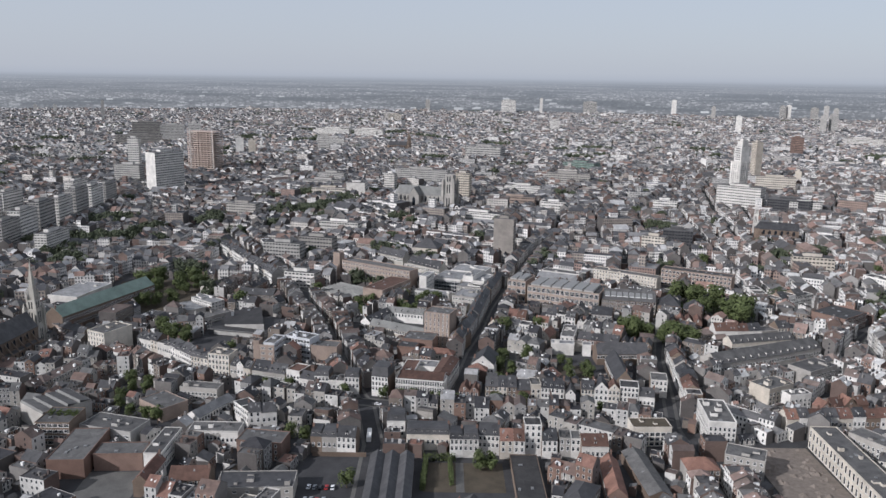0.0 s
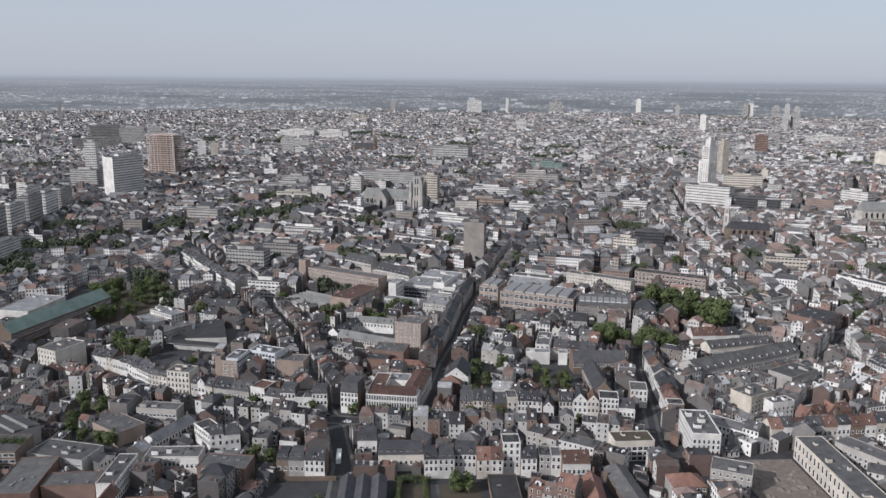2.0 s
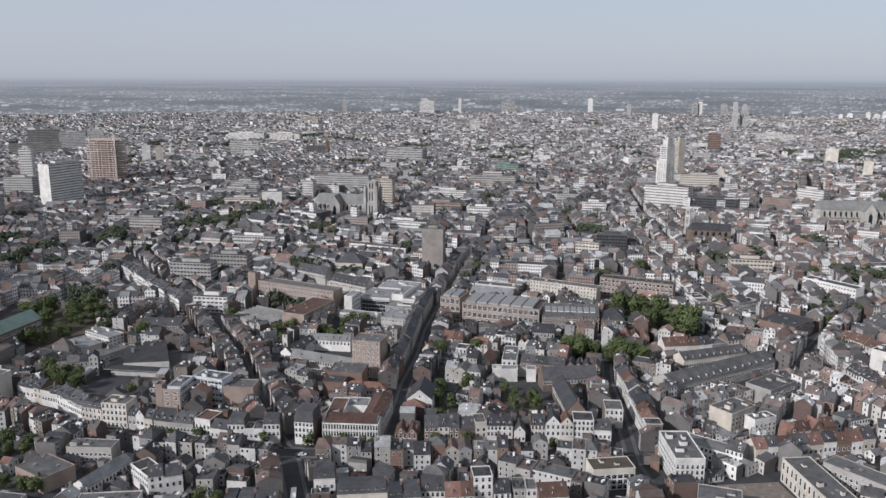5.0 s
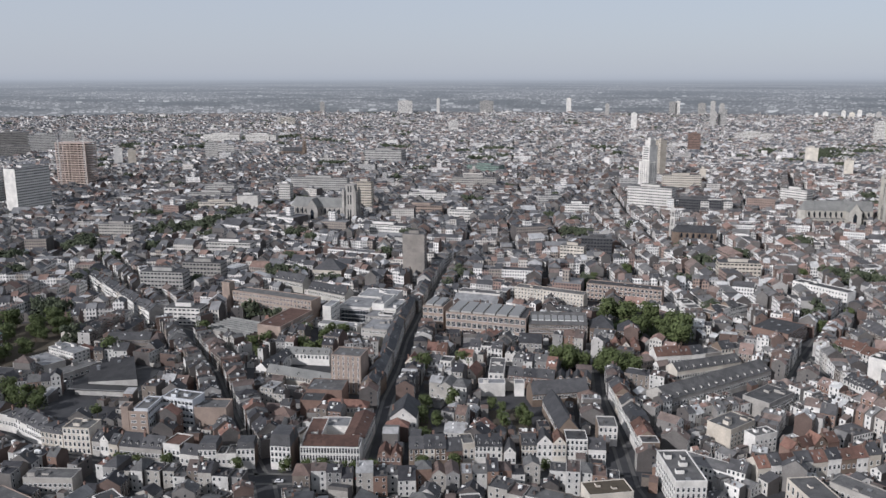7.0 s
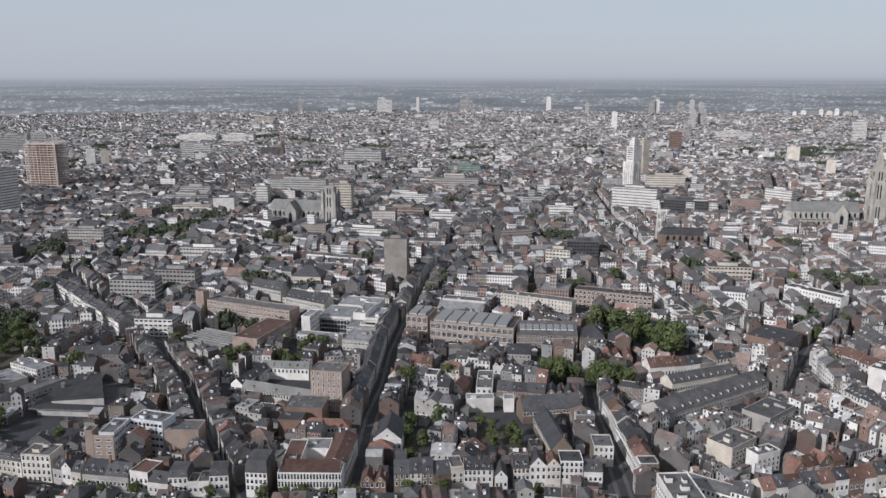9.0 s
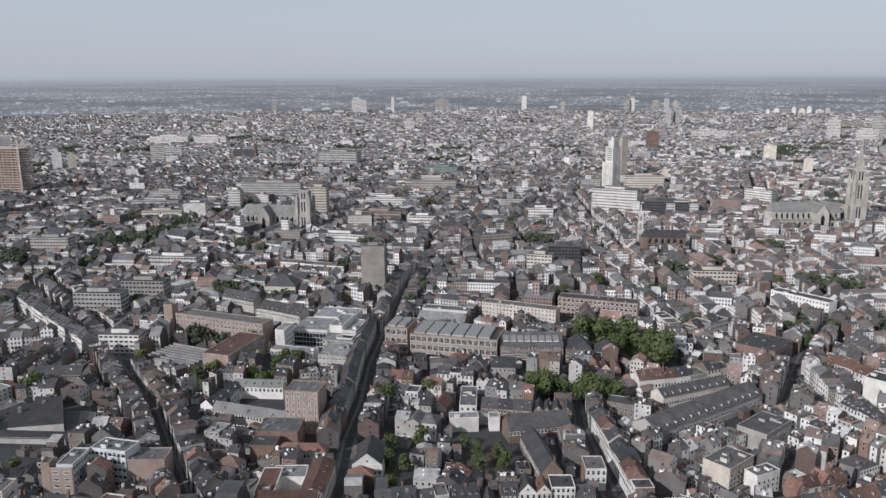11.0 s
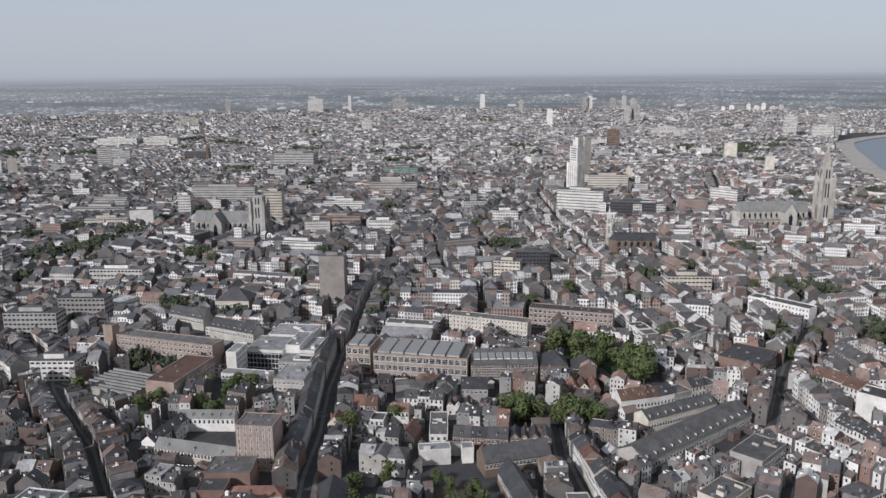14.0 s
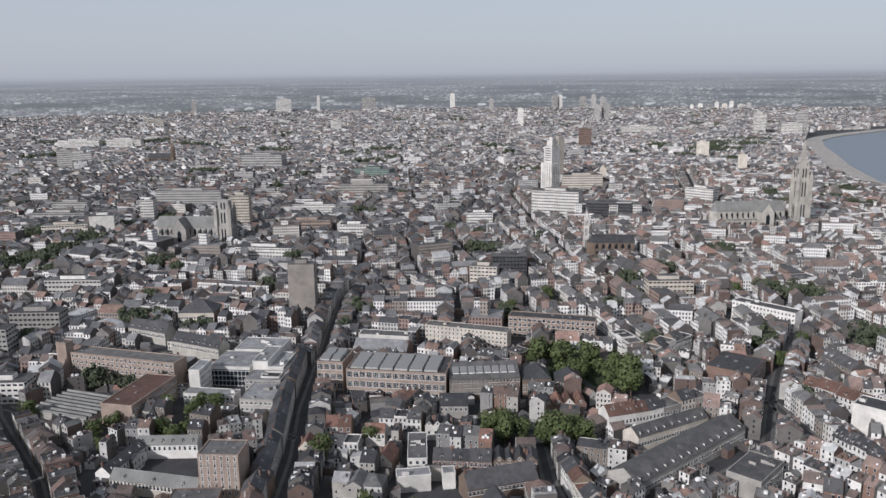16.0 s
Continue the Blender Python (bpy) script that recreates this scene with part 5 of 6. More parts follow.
S.solid([(1, 1.5, 12.1), (29.4, 1.5, 12.1), (29.4, 10, 14.6), (1, 10, 14.6), (1, 10, 12.1), (29.4, 10, 12.1)], [(0, 1, 2, 3), (1, 5, 2), (4, 0, 3), (5, 4, 3, 2)], [0, 1, 1, 1])
part("tiled_roof", S, ob, "dark red set-back roof")
house(4.6, 473, 77, 32, 11, 11.5, "gable", 2.2, WHITE, OLDTILE)
take(-7, 473, 77, 33, 12)
flat_building("back_building", "white rear wall with a pale flat roof", -19, 497, -9, 16, 12, 9, WHITE, PALEROOF, 3, 5, (1.2, 1.5), "", 2)
flat_building("rear_wing", "low rear wing with a dark red roof", -27, 478, -9.5, 9, 26, 11, WHITE, OLDTILE, 3, 6, (1.2, 1.5), "", 1)
take(-18, 477, -9.5, 14, 22)
flat_building("brick_block", "red brick block with a blank front", -31, 530, -13, 13, 12, 11, BRICK, FELT, 3, 20, (1, 1.4), "", 2)
house(-17.6, 527, -14, 26, 9, 8, "hip", 3.2, CREAM, TILE, storeys=2)
take(-17.6, 527, -14, 26, 9)
flat_building("flat_block", "brick block under a broad grey flat roof", -28, 544, -13, 22, 18, 12, BRICK, FELT, 3, 20, (1, 1.4), "", 5)

flat_building("workshop", "pale low workshop with roof housings", -194, 400, -16, 32, 17, 9, CONCRETE, FELT, 2, 5, (3.0, 1.2), "f", 5)
flat_building("brick_store", "brown brick store with a wide dark flat roof", -191, 357, 3, 18, 36, 10, BRICK, FELT, 3, 20, (1, 1.2), "", 4)
flat_building("brick_store", "red brick walled store building", -172, 366, 3, 24, 13, 9, BRICK, FELT, 2, 20, (1, 1.2), "", 2)
flat_building("side_range", "long narrow range with a white windowed side", -147, 366, -1, 9, 30, 10, WHITE, FELT, 3, 2.4, (1.6, 1.3), "r", 2)
yard = Shape(PAVING)
yard.box(placed(-172, 332, 3), 0, 28, 0, 33, 0, 0.08)
tagged(part("yard", yard), "dark paved yard between brick walls", "yard", kind="structure")
take(-172, 332, 3, 28, 33)
house(-136, 341, 88, 23, 7, 8, "gable", 3.5, WHITE, TILE)
take(-144, 341, 0, 9, 24)
house(-128, 345, 3, 19, 13, 7, "gable", 4.0, BROWN, OLDTILE)
take(-128, 345, 3, 20, 13)
flat_building("brown_block", "brown brick block with a few dark windows", -105, 382, -8, 24, 14, 10, BRICK, FELT, 3, 6, (1.1, 1.6), "f", 3)
flat_building("court_block", "tan brick block with a recessed roof court", -176, 438, -38, 23, 17, 8, TAN, FELT, 2, 20, (1, 1.2), "", 3)
flat_building("white_flats", "grey flats with a strip of windows", -159, 458, -9, 24, 10, 8, GREYW, FELT, 3, 2.3, (1.5, 1.5), "f", 5)
ob = flat_building("planted_block", "brown block with deep balconies and roof plants", -214, 393, 0, 18, 20, 13, BROWN, FELT, 4, 3, (2.6, 1.6), "f", 2)
for k in range(4):
    S = Shape(LEAF)
    for n in range(60):
        p, v = Vector((2 + k * 4.3 + rng.uniform(0, 3), 9 + rng.uniform(0, 5), 13 + rng.uniform(0.1, 1.8))), Vector((rng.gauss(0, .4), rng.gauss(0, .4), .5))
        S.solid([tuple(p + Vector((.5, 0, 0))), tuple(p + Vector((-.3, .45, 0))), tuple(p + Vector((-.3, -.45, 0))), tuple(p + v)], [(0, 1, 3), (1, 2, 3), (2, 0, 3)], 0)
    part("planting", S, ob, "green roof plants")
# stepped white terraces, stood in for by a sawtooth block
sawtooth(-238, 424, -38, 26, 28, 11, 4)
flat_building("grey_workshop", "grey flat-roofed workshop with skylights", -104, 338, 3, 36, 16, 7, GREYW, SLATE, 2, 6, (1.6, 1.2), "f", 5)
flat_building("office_range", "white office range with a row of wide windows", -134, 394, 0, 27, 12, 9, WHITE, FELT, 3, 2.4, (1.6, 1.3), "f", 2)
house(-134, 413, 64, 30, 9, 8, "gable", 3.0, WHITE, PALEROOF)
take(-143, 413, 64, 30, 11)
flat_building("balcony_block", "cream apartment block with brown balconies", 104, 402, 2, 21, 12, 11, CREAM, LAWN_EDGE, 4, 2.9, (2.4, 2.0), "f", 2, base=0.6)
house(94, 384, -86, 46, 11, 6, "gable", 2.5, BROWN, FELT)
take(94, 384, -86, 46, 11)
house(80, 372, -94, 36, 9, 7, "gable", 4.0, BRICK, TILE)
take(80, 372, -94, 36, 9)
house(120, 357, 0, 16, 12, 10, "hip", 4.0, BROWN, TILE)
take(120, 357, 0, 16, 12)
flat_building("grey_block", "pale grey block with blank side walls", 143, 372, -25, 19, 14, 11, GREYW, FELT, 3, 3, (1.2, 1.5), "f", 2)
flat_building("white_annexe", "low white rear building with blank walls", 78.6, 549, -8, 16.5, 8, 8.5, WHITE, PALEROOF, 3, 3, (1.2, 1.6), "", 1)
flat_building("white_annexe", "small white rear building with blank walls", 101, 546, -8, 6, 7, 8.5, WHITE, PALEROOF, 3, 3, (1.2, 1.6), "", 0)
house(108, 528, 2, 36, 14, 8, "gable", 6.0, BROWN, SLATE)
take(108, 528, 2, 36, 14)
house(112, 520, -92, 42, 11, 8, "gable", 6.5, BROWN, SLATE)
take(112, 520, -92, 42, 11)
house(20, 503, -12, 15, 22, 9, "cross", 6.0, WHITE, SLATE)
take(20, 503, -12, 15, 22)
flat_building("apartment_house", "cream rendered block with a flat grey roof", 200, 459, 29, 22, 15, 11, CREAM, FELT, 4, 2.8, (1.3, 1.6), "f", 4)
flat_building("apartment_house", "white rendered block with a flat grey roof", 209, 450, 15, 15, 8, 11, WHITE, FELT, 4, 2.6, (1.2, 1.6), "f", 2)
site = Shape(RUBBLE)
site.box(placed(164, 332, 0), 0, 34, 0, 70, 0, 0.3)
for k in range(60):
    bx, by, bs = rng.uniform(166, 194), rng.uniform(334, 398), rng.uniform(0.4, 1.8)
    site.hip(placed(bx, by, rng.uniform(0, 90)), 0, bs * 2, 0, bs * 2, 0.3, bs, 0)
tagged(part("building_site", site), "cleared building site with heaps of rubble", "building site", kind="structure")

# ---- the near quarter: terraces ----
row(-218, 546, -188, 528, [11, 11, 12, 11, 11], 10, "gggfg", "wwcww", "sssfs", 1)
row(-188, 527, -167, 507, [12, 11, 12, 12], 11, "gmgg", "w", "s", 1)
row(-167, 506, -154, 500, [12, 12], 11, "m", "c", "s", 2)
flat_building("apartment_house", "white five-storey house with tall windows", -153.5, 499.5, -14, 15, 12, 14.5, CREAM, FELT, 4, 2.2, (1.3, 2.2), "f", 4)
row(-138, 495, -123, 488, [10, 11, 10], 10, "gxg", "gwc", "s", 1)
row(-122, 487, -99, 479.5, [10, 10], 12, "g", "g", "s", 3)
row(-98, 479, -89, 475, [14], 13, "f", "w", "o")
row(-89, 474, -79, 470, [10], 10, "g", "w", "s", 1)
row(-79, 471, -70, 470, [13], 11, "m", "w", "s", 2)
row(-70, 470, -60, 469, [10, 10], 10, "f", "w", "f")
row(-60, 469.5, -51, 469, [13], 11, "m", "w", "s", 1)
house(-43, 467.5, -14, 10.5, 14, 13, "mansard", 6.0, WHITE, SLATE, dormers=2)
take(-43, 467.5, -14, 10.5, 14)
row(11, 461, 23, 459, [8, 8], 10, "x", "r", "o")
row(27, 460, 46, 458.5, [12, 12, 12], 12, "g", "bcb", "s", 1)
row(46, 458.5, 61, 459, [10, 14], 12, "gf", "rc", "sf")
row(61, 459, 75, 457, [12, 12], 11, "g", "w", "s", 2)
row(75, 453, 81, 452, [10], 11, "x", "w", "s")
row(85, 457, 93, 456, [12], 11, "g", "c", "s", 2)
row(93, 456, 108, 454, [13, 13], 11, "x", "wc", "so")
row(108, 455, 119, 453, [15], 13, "f", "w", "f")
row(119, 452, 128, 450, [10], 11, "g", "w", "s", 1)
row(131, 472, 141, 470, [13], 14, "f", "w", "f")
row(158, 535, 147, 450, [12, 13, 12, 14, 12, 13, 12, 12, 13], 10, "ggfggmggf", "wwcwwwww", "sotss")
row(-29, 404, -19, 404, [14], 12, "m", "w", "s", 1)
row(-18, 394, 5, 394, [10.5], 12, "m", "c", "s", 7)
row(5, 386, 20, 386, [12, 12], 12, "m", "w", "s", 2)
row(20, 390, 31, 389, [13], 12, "g", "w", "s", 2)
row(31, 385, 44, 385, [12, 12], 11, "g", "cw", "to", 1)
row(44, 389, 53, 389, [20], 11, "f", "w", "f")
row(53, 386, 61, 386, [12], 11, "g", "w", "s", 1)
row(62, 387, 73, 386, [13, 13], 11, "f", "gw", "f")
row(73, 382, 87, 382, [11], 11, "g", "w", "o", 1)
row(-54, 387, -44, 386, [12], 11, "g", "w", "s", 1)
row(-68, 389, -54, 388, [11, 11], 11, "m", "bg", "s", 2)
row(-133, 393, -107, 393, [9, 9, 10], 12, "f", "wg", "f")
row(-119, 431, -107, 416, [12, 12], 10, "f", "w", "f")
row(-107, 416, -92, 420, [12, 11], 10, "g", "w", "s")
row(-246, 865, -160, 727, [14, 15, 14, 13, 15, 14, 14, 13, 15, 14, 15, 14, 13, 14, 15, 14], 11, "g", "wwwcw", "s", 1)
house(186, 509, 24.2, 95, 18, 8.5, "gable", 5.0, GREYW, FELT, storeys=3, dormers=14)
take(186, 509, 24.2, 95, 18)
house(210, 552, 14, 52, 12, 9, "gable", 4.0, CREAM, FELT, storeys=3, dormers=9)
take(210, 552, 14, 52, 12)
row(207, 580, 233, 581, [11, 11, 11], 12, "g", "w", "o", 0)
row(233, 581, 278, 590, [11, 10, 12, 11], 12, "gfgf", "wgcg", "sfsf", 1)
flat_building("brick_hall", "square red brick building with dark flat roofs", 318, 606, 37, 34, 28, 12, BRICK, FELT, 4, 3, (1.3, 1.6), "f", 4)
row(307, 523, 309, 493, [12, 12, 13, 12], 11, "g", "w", "s", 2)
flat_building("grey_flats", "grey rendered flats with a dark flat roof", 239, 490, 31, 28, 17, 11, GREYW, FELT, 4, 2.8, (1.3, 1.6), "f", 5)
row(195, 421, 264, 426, [10, 11, 10, 11, 10, 11, 10, 10, 11], 10, "g", "cwgwcwbwc", "tsostsots", 1)
row(222, 438, 253, 444, [9, 10, 9, 10], 9, "xgxg", "rwbr", "toto")
# terraces and gables between the two churches' streets
row(106, 601, 120, 596, [10, 10, 10], 10, "x", "w", "s")
row(83, 615, 105, 606, [12, 13, 12], 10, "gfg", "w", "sfs", 1)
row(36, 597, 50, 592, [8, 8], 11, "x", "cw", "t")
row(53, 618, 67, 614, [9, 9], 11, "g", "wr", "to")
row(73, 604, 83, 600, [9], 9, "g", "w", "t")
row(72, 572, 80, 568, [7], 16, "x", "c", "t")
row(52, 598, 67, 592, [8, 9], 10, "gf", "w", "sf", 1)
flat_building("terrace_house", "long white house with roof terraces", 88, 567, -14, 10, 30, 8, WHITE, FELT, 2, 3, (1.6, 1.8), "fl", 5)
row(100, 563, 128, 552, [9, 9, 9], 10, "g", "r", "s", 1)
row(129, 552, 150, 545, [9, 9, 9, 9], 13, "x", "b", "s")
row(173, 610, 204, 602, [10, 10, 10, 10, 10], 12, "x", "brbcr", "tsto")
house(121, 626, -17, 17, 14, 8, "gable", 5.0, GREYW, SLATE)
take(121, 626, -17, 17, 14)
house(-36, 793, -42, 44, 12, 10, "gable", 6.0, STONE, SLATE, storeys=2, dormers=8)
take(-36, 793, -42, 44, 12)
house(-70, 838, -42, 38, 11, 10, "gable", 6.0, STONE, SLATE, storeys=2, dormers=5)
take(-70, 838, -42, 38, 11)
row(276, 713, 276, 684, [13, 14, 13], 11, "f", "w", "f")
row(287, 667, 330, 689, [13, 12, 14, 13, 12], 12, "fgfgf", "w", "fsf")
row(342, 588, 354, 548, [12, 13, 12, 12], 11, "g", "w", "o", 1)
flat_building("white_house", "bare white end wall of a tall house", 336, 541, -60, 24, 16, 17, WHITE, FELT, 5, 30, (1, 1.5), "", 1)
flat_building("white_block", "long white block with rows of windows", 402, 744, -64, 52, 13, 15, WHITE, FELT, 4, 2.8, (1.3, 1.7), "f", 3)
for k in range(3):
    ob = thing("market_shed", -35 + k * 7.4, 300, 90, "long shed with a ribbed grey roof", "shed", "sheds")
    S = Shape(GREYW)
    S.box(lambda q: (q[0], -q[1], q[2]), 0, 76, 0, 7, 0, 6.5, 0)
    S.f = [tuple(reversed(f)) for f in S.f]
    part("wall", S, ob)
    S = Shape(SLATE)
    S.prism(None, 0, 76, -7, 0, 6.5, 2.4, 0)
    part("roof", S, ob)
take(-36, 300, 0, 24, 78)
# a dark yard with pale edges, stood in for by a low block
flat_building("yard_slab", "low brown block, its dark top standing in for a yard", 36, 338, 0, 14, 45, 3.5, BROWN, DARKROOF, 1, 6, (2, 1.4), "", 3)

# ---- gardens and vehicles ----
for gx, gy, gw, gd in ((30, 500, 14, 44), (80, 486, 22, 40), (-8, 350, 40, 30), (206, 640, 48, 56)):
    G = Shape(GRASS if gy > 600 else LAWN_EDGE, PAVING)
    G.box(placed(gx, gy, 0), 0, gw, 0, gd, 0, 0.1, 0)
    G.box(placed(gx, gy, 0), gw * .4, gw * .5, 0, gd, 0.1, 0.13, 1)
    tagged(part("garden", G), "shaded back garden with a narrow path", "garden", kind="structure")
CARPAINT = [Nodes("car_paint_%s" % n).done(c, 0.3) for n, c in (("white", (0.7, 0.7, 0.7)), ("grey", (0.25, 0.26, 0.27)), ("black", (0.02, 0.02, 0.022)), ("blue", (0.05, 0.08, 0.16)), ("red", (0.3, 0.03, 0.03)))]
TYRE = Nodes("tyre").done((0.02, 0.02, 0.02), 0.9)


def car(x, y, deg, paint, word):
    """A parked car: body, glazed cabin and four wheels; the nose points along local x."""
    ob = thing("car", x, y, deg, "%s parked car on the street" % word, "car", "cars", 0.06)
    B = Shape(paint)
    for x0, x1, z0, z1 in ((-2.1, 2.1, .35, .75), (-2.0, 1.9, .75, .95)):
        B.box(None, x0, x1, -.85, .85, z0, z1, 0, floor=True)
    part("body", B, ob)
    C = Shape(GLASS, paint)
    C.solid([(-1.7, -.78, .95), (1.0, -.78, .95), (1.0, .78, .95), (-1.7, .78, .95), (-1.3, -.62, 1.45), (.35, -.62, 1.45), (.35, .62, 1.45), (-1.3, .62, 1.45)],
            [(0, 1, 5, 4), (1, 2, 6, 5), (2, 3, 7, 6), (3, 0, 4, 7), (4, 5, 6, 7)], [0, 0, 0, 0, 1])
    part("cabin", C, ob)
    for wx in (-1.3, 1.3):
        for wy in (-.86, .7):
            W = Shape(TYRE)
            ring = [(wx + math.cos(k * .7854) * .33, math.sin(k * .7854) * .33 + .33) for k in range(8)]
            W.solid([(a, wy, b) for a, b in ring] + [(a, wy + .16, b) for a, b in ring], [tuple(range(8)), tuple(range(15, 7, -1))] + [(k, 8 + k, 8 + (k + 1) % 8, (k + 1) % 8) for k in range(8)], 0)
            part("wheel", W, ob)


def bus(x, y, deg):
    ob = thing("bus", x, y, deg, "white and grey city bus on the street", "bus", z=0.06)
    B = Shape(FRAME, GLASS)
    B.box(None, -6, 6, -1.25, 1.25, .4, 3.0, 0, floor=True)
    part("body", B, ob)
    for s in (-1.28, 1.28):
        G = Shape(GLASS)
        G.box(None, -5.7, 5.7, min(s, s * .97), max(s, s * .97), 1.3, 2.4, 0, floor=True)
        part("window_band", G, ob)
    for wx in (-3.6, 3.8):
        for wy in (-1.27, 1.05):
            W = Shape(TYRE)
            W.box(None, wx - .5, wx + .5, wy, wy + .22, 0, .95, 0)
            part("wheel", W, ob)


def hedge(x, y, deg, length, wide, high):
    """A clipped hedge: a dense body of small leaf clumps."""
    r = random.Random(int(x * 7 + y))
    ob = thing("hedge", x, y, deg, "bright green clipped garden hedge", "hedge", "hedges")
    S = Shape(LEAF)
    for k in range(int(length * wide * high * 3)):
        p = Vector((r.uniform(0, length), r.uniform(0, wide), r.uniform(0.1, high)))
        v = Vector((r.gauss(0, 1), r.gauss(0, 1), abs(r.gauss(0, 1)))).normalized()
        a = v.orthogonal().normalized()
        b, n = v.cross(a), r.uniform(.3, .6)
        S.solid([tuple(p + a * n), tuple(p + b * n - a * n * .5), tuple(p - b * n - a * n * .5), tuple(p + v * n * .6)], [(0, 1, 3), (1, 2, 3), (2, 0, 3)], 0)
    part("foliage", S, ob)


hedge(-7, 351, 88, 31, 2.6, 4.5)
hedge(-6, 381, 2, 14, 2.4, 4)
hedge(7, 356, 92, 26, 2.2, 3.5)
wall = thing("yard_wall", -66.5, 385.3, 0, "low brown brick wall closing the yard", "wall")
S = Shape(BROWN)
S.box(None, 0, 28, 0, 0.35, 0, 2.4, 0)
part("masonry", S, wall)
bus(-39, 408, 92)
CARWORDS = ("white", "grey", "black", "blue", "red")
for k in range(26):
    i = rng.choice((0, 0, 1, 1, 2, 3, 4))
    if k < 10:
        car(-63 + 2.9 * (k % 5), 340 + 12 * (k // 5) + rng.uniform(0, 1), 90 + rng.uniform(-4, 4), CARPAINT[i], CARWORDS[i])
    elif k < 18:
        car(-32.6 + rng.uniform(-.3, .3), 330 + 8.5 * (k - 10), 90, CARPAINT[i], CARWORDS[i])
    else:
        car(-38 + 18 * (k - 18), 455.6 - 0.07 * 18 * (k - 18) - 2.2, -4, CARPAINT[i], CARWORDS[i])

# ---- trees ----
grove([(206, 680), (218, 668), (226, 682), (232, 662), (240, 648), (248, 630), (236, 634), (250, 648), (222, 652), (244, 618), (215, 686)], 1.6, 3, clear=9)
grove([(141, 591), (149, 589), (156, 584), (147, 583), (153, 592), (166, 582), (174, 580), (182, 573), (187, 569), (176, 572), (169, 575), (185, 578)], 1.25, 1.5, clear=7)
park = Shape(LAWN_EDGE)
park.box(placed(-282, 632, 12), 0, 74, 0, 108, 0, 0.12)
tagged(part("park", park), "shaded dark ground of a town park under trees", "park", kind="structure")
take(-282, 632, 12, 74, 108)
grove([(-262, 648), (-246, 655), (-236, 668), (-268, 670), (-250, 680), (-232, 694), (-272, 692), (-256, 706), (-238, 716), (-276, 716), (-226, 712), (-262, 730), (-244, 738), (-226, 730), (-175, 655), (-168, 648)], 1.1, 6, 2,
      "dark green tree in a town park", clear=0)
grove([(-64, 661), (-67, 636), (-33, 644), (-28, 639), (-21, 666), (-16, 679), (-5, 676), (-33, 679), (-22, 645), (-72, 655), (-112, 694)], 0.9, 2, 1, "dark green tree between buildings")
grove([(22, 376), (26, 370), (17, 372), (-47, 354), (47, 505), (39, 490), (88, 500), (96, 512), (84, 517), (98, 496), (41, 528), (59, 533), (36, 515), (85, 530), (-80, 407), (-73, 404), (-178, 432), (-188, 440), (-190, 452), (-194, 466), (-183, 464), (-168, 424), (-158, 420), (-196, 478), (-184, 474)], 0.75, 3, 1, "bushy green tree in a back garden")
grove([(292, 884), (284, 842), (52, 597), (375, 675), (45, 589), (79, 602), (446, 799), (368, 637), (277, 828), (271, 801), (237, 820), (411, 669)], 0.9, 4, 2, "green tree among roofs")
grove([(-110, 478), (-96, 474), (-77, 467), (-24, 460), (-16, 459), (-8, 458), (-2, 457), (33, 455), (50, 454), (96, 449), (-120, 481), (-36, 462), (-60, 465), (8, 456)], 0.62, 0.5, 1, "small clipped street tree")


def far_trees():
    """Groves of far parks and the scattered garden trees of the city, past counting."""
    S = Shape(FARLEAF)
    r = random.Random(5)
    spots = [(-210, 1105, 22), (-192, 1140, 22), (-173, 1183, 22), (-155, 1240, 20), (-230, 1127, 20), (-307, 1032, 24), (-418, 913, 30), (-386, 915, 26), (-385, 800, 22), (-300, 2725, 60), (-355, 2714, 60),
             (-243, 2737, 60), (-451, 2836, 70), (-171, 2808, 60), (410, 2239, 40), (432, 2244, 40)]
    spots += [(-443, 1021, 22), (-430, 1043, 22), (-1121, 2324, 70), (-1027, 1979, 50), (1237, 1919, 30), (1355, 2038, 60), (696, 2065, 30), (720, 2217, 40), (-97, 2655, 50), (-49, 2595, 50), (-245, 2758, 60), (1450, 2150, 60), (1180, 1960, 45), (1225, 2010, 45), (1270, 2070, 50), (1160, 1890, 35), (150, 2330, 45), (330, 1980, 35), (-600, 2500, 60), (-420, 2380, 50)]
    for k in range(330):
        a, d = radians(r.uniform(-34, 46)), r.uniform(650, 4650)
        spots.append((math.sin(a) * d, math.cos(a) * d, r.uniform(4, 12 + d / 130)))
    for x, y, rad in spots:
        if x > 1050 + (y - 1190) * .62 - 80 and 1150 < y < 2700:
            continue
        if rad > 15:
            take(x - rad * .7, y - rad * .7, 0, rad * 1.4, rad * 1.4, 0)
        for k in range(int(6 + rad * 1.1)):
            px, py = x + r.gauss(0, .5) * rad, y + r.gauss(0, .5) * rad
            if y < 1900 and rad <= 15 and not is_free(px - 4, py - 4, 0, 8, 8):
                continue
            h, cr = r.uniform(9, 16), r.uniform(3.5, 6)
            many = y < 1300
            for j in range(30 if many else 9):
                v = Vector((r.gauss(0, 1), r.gauss(0, 1), abs(r.gauss(0, 1)) - .2)).normalized()
                p = Vector((px, py, h - cr)) + v * cr * r.uniform(.7, 1.1)
                u = v.orthogonal().normalized()
                b = v.cross(u)
                s = r.uniform(1.0, 2.2) * (1 if many else 1.5)
                S.solid([tuple(p + u * s), tuple(p + b * s - u * s * .5), tuple(p - b * s - u * s * .5), tuple(p + v * s * .6)], [(0, 1, 3), (1, 2, 3), (2, 0, 3)], 0)
    tagged(part("far_trees", S), "scattered green trees of far parks and gardens", "trees", kind="stuff")


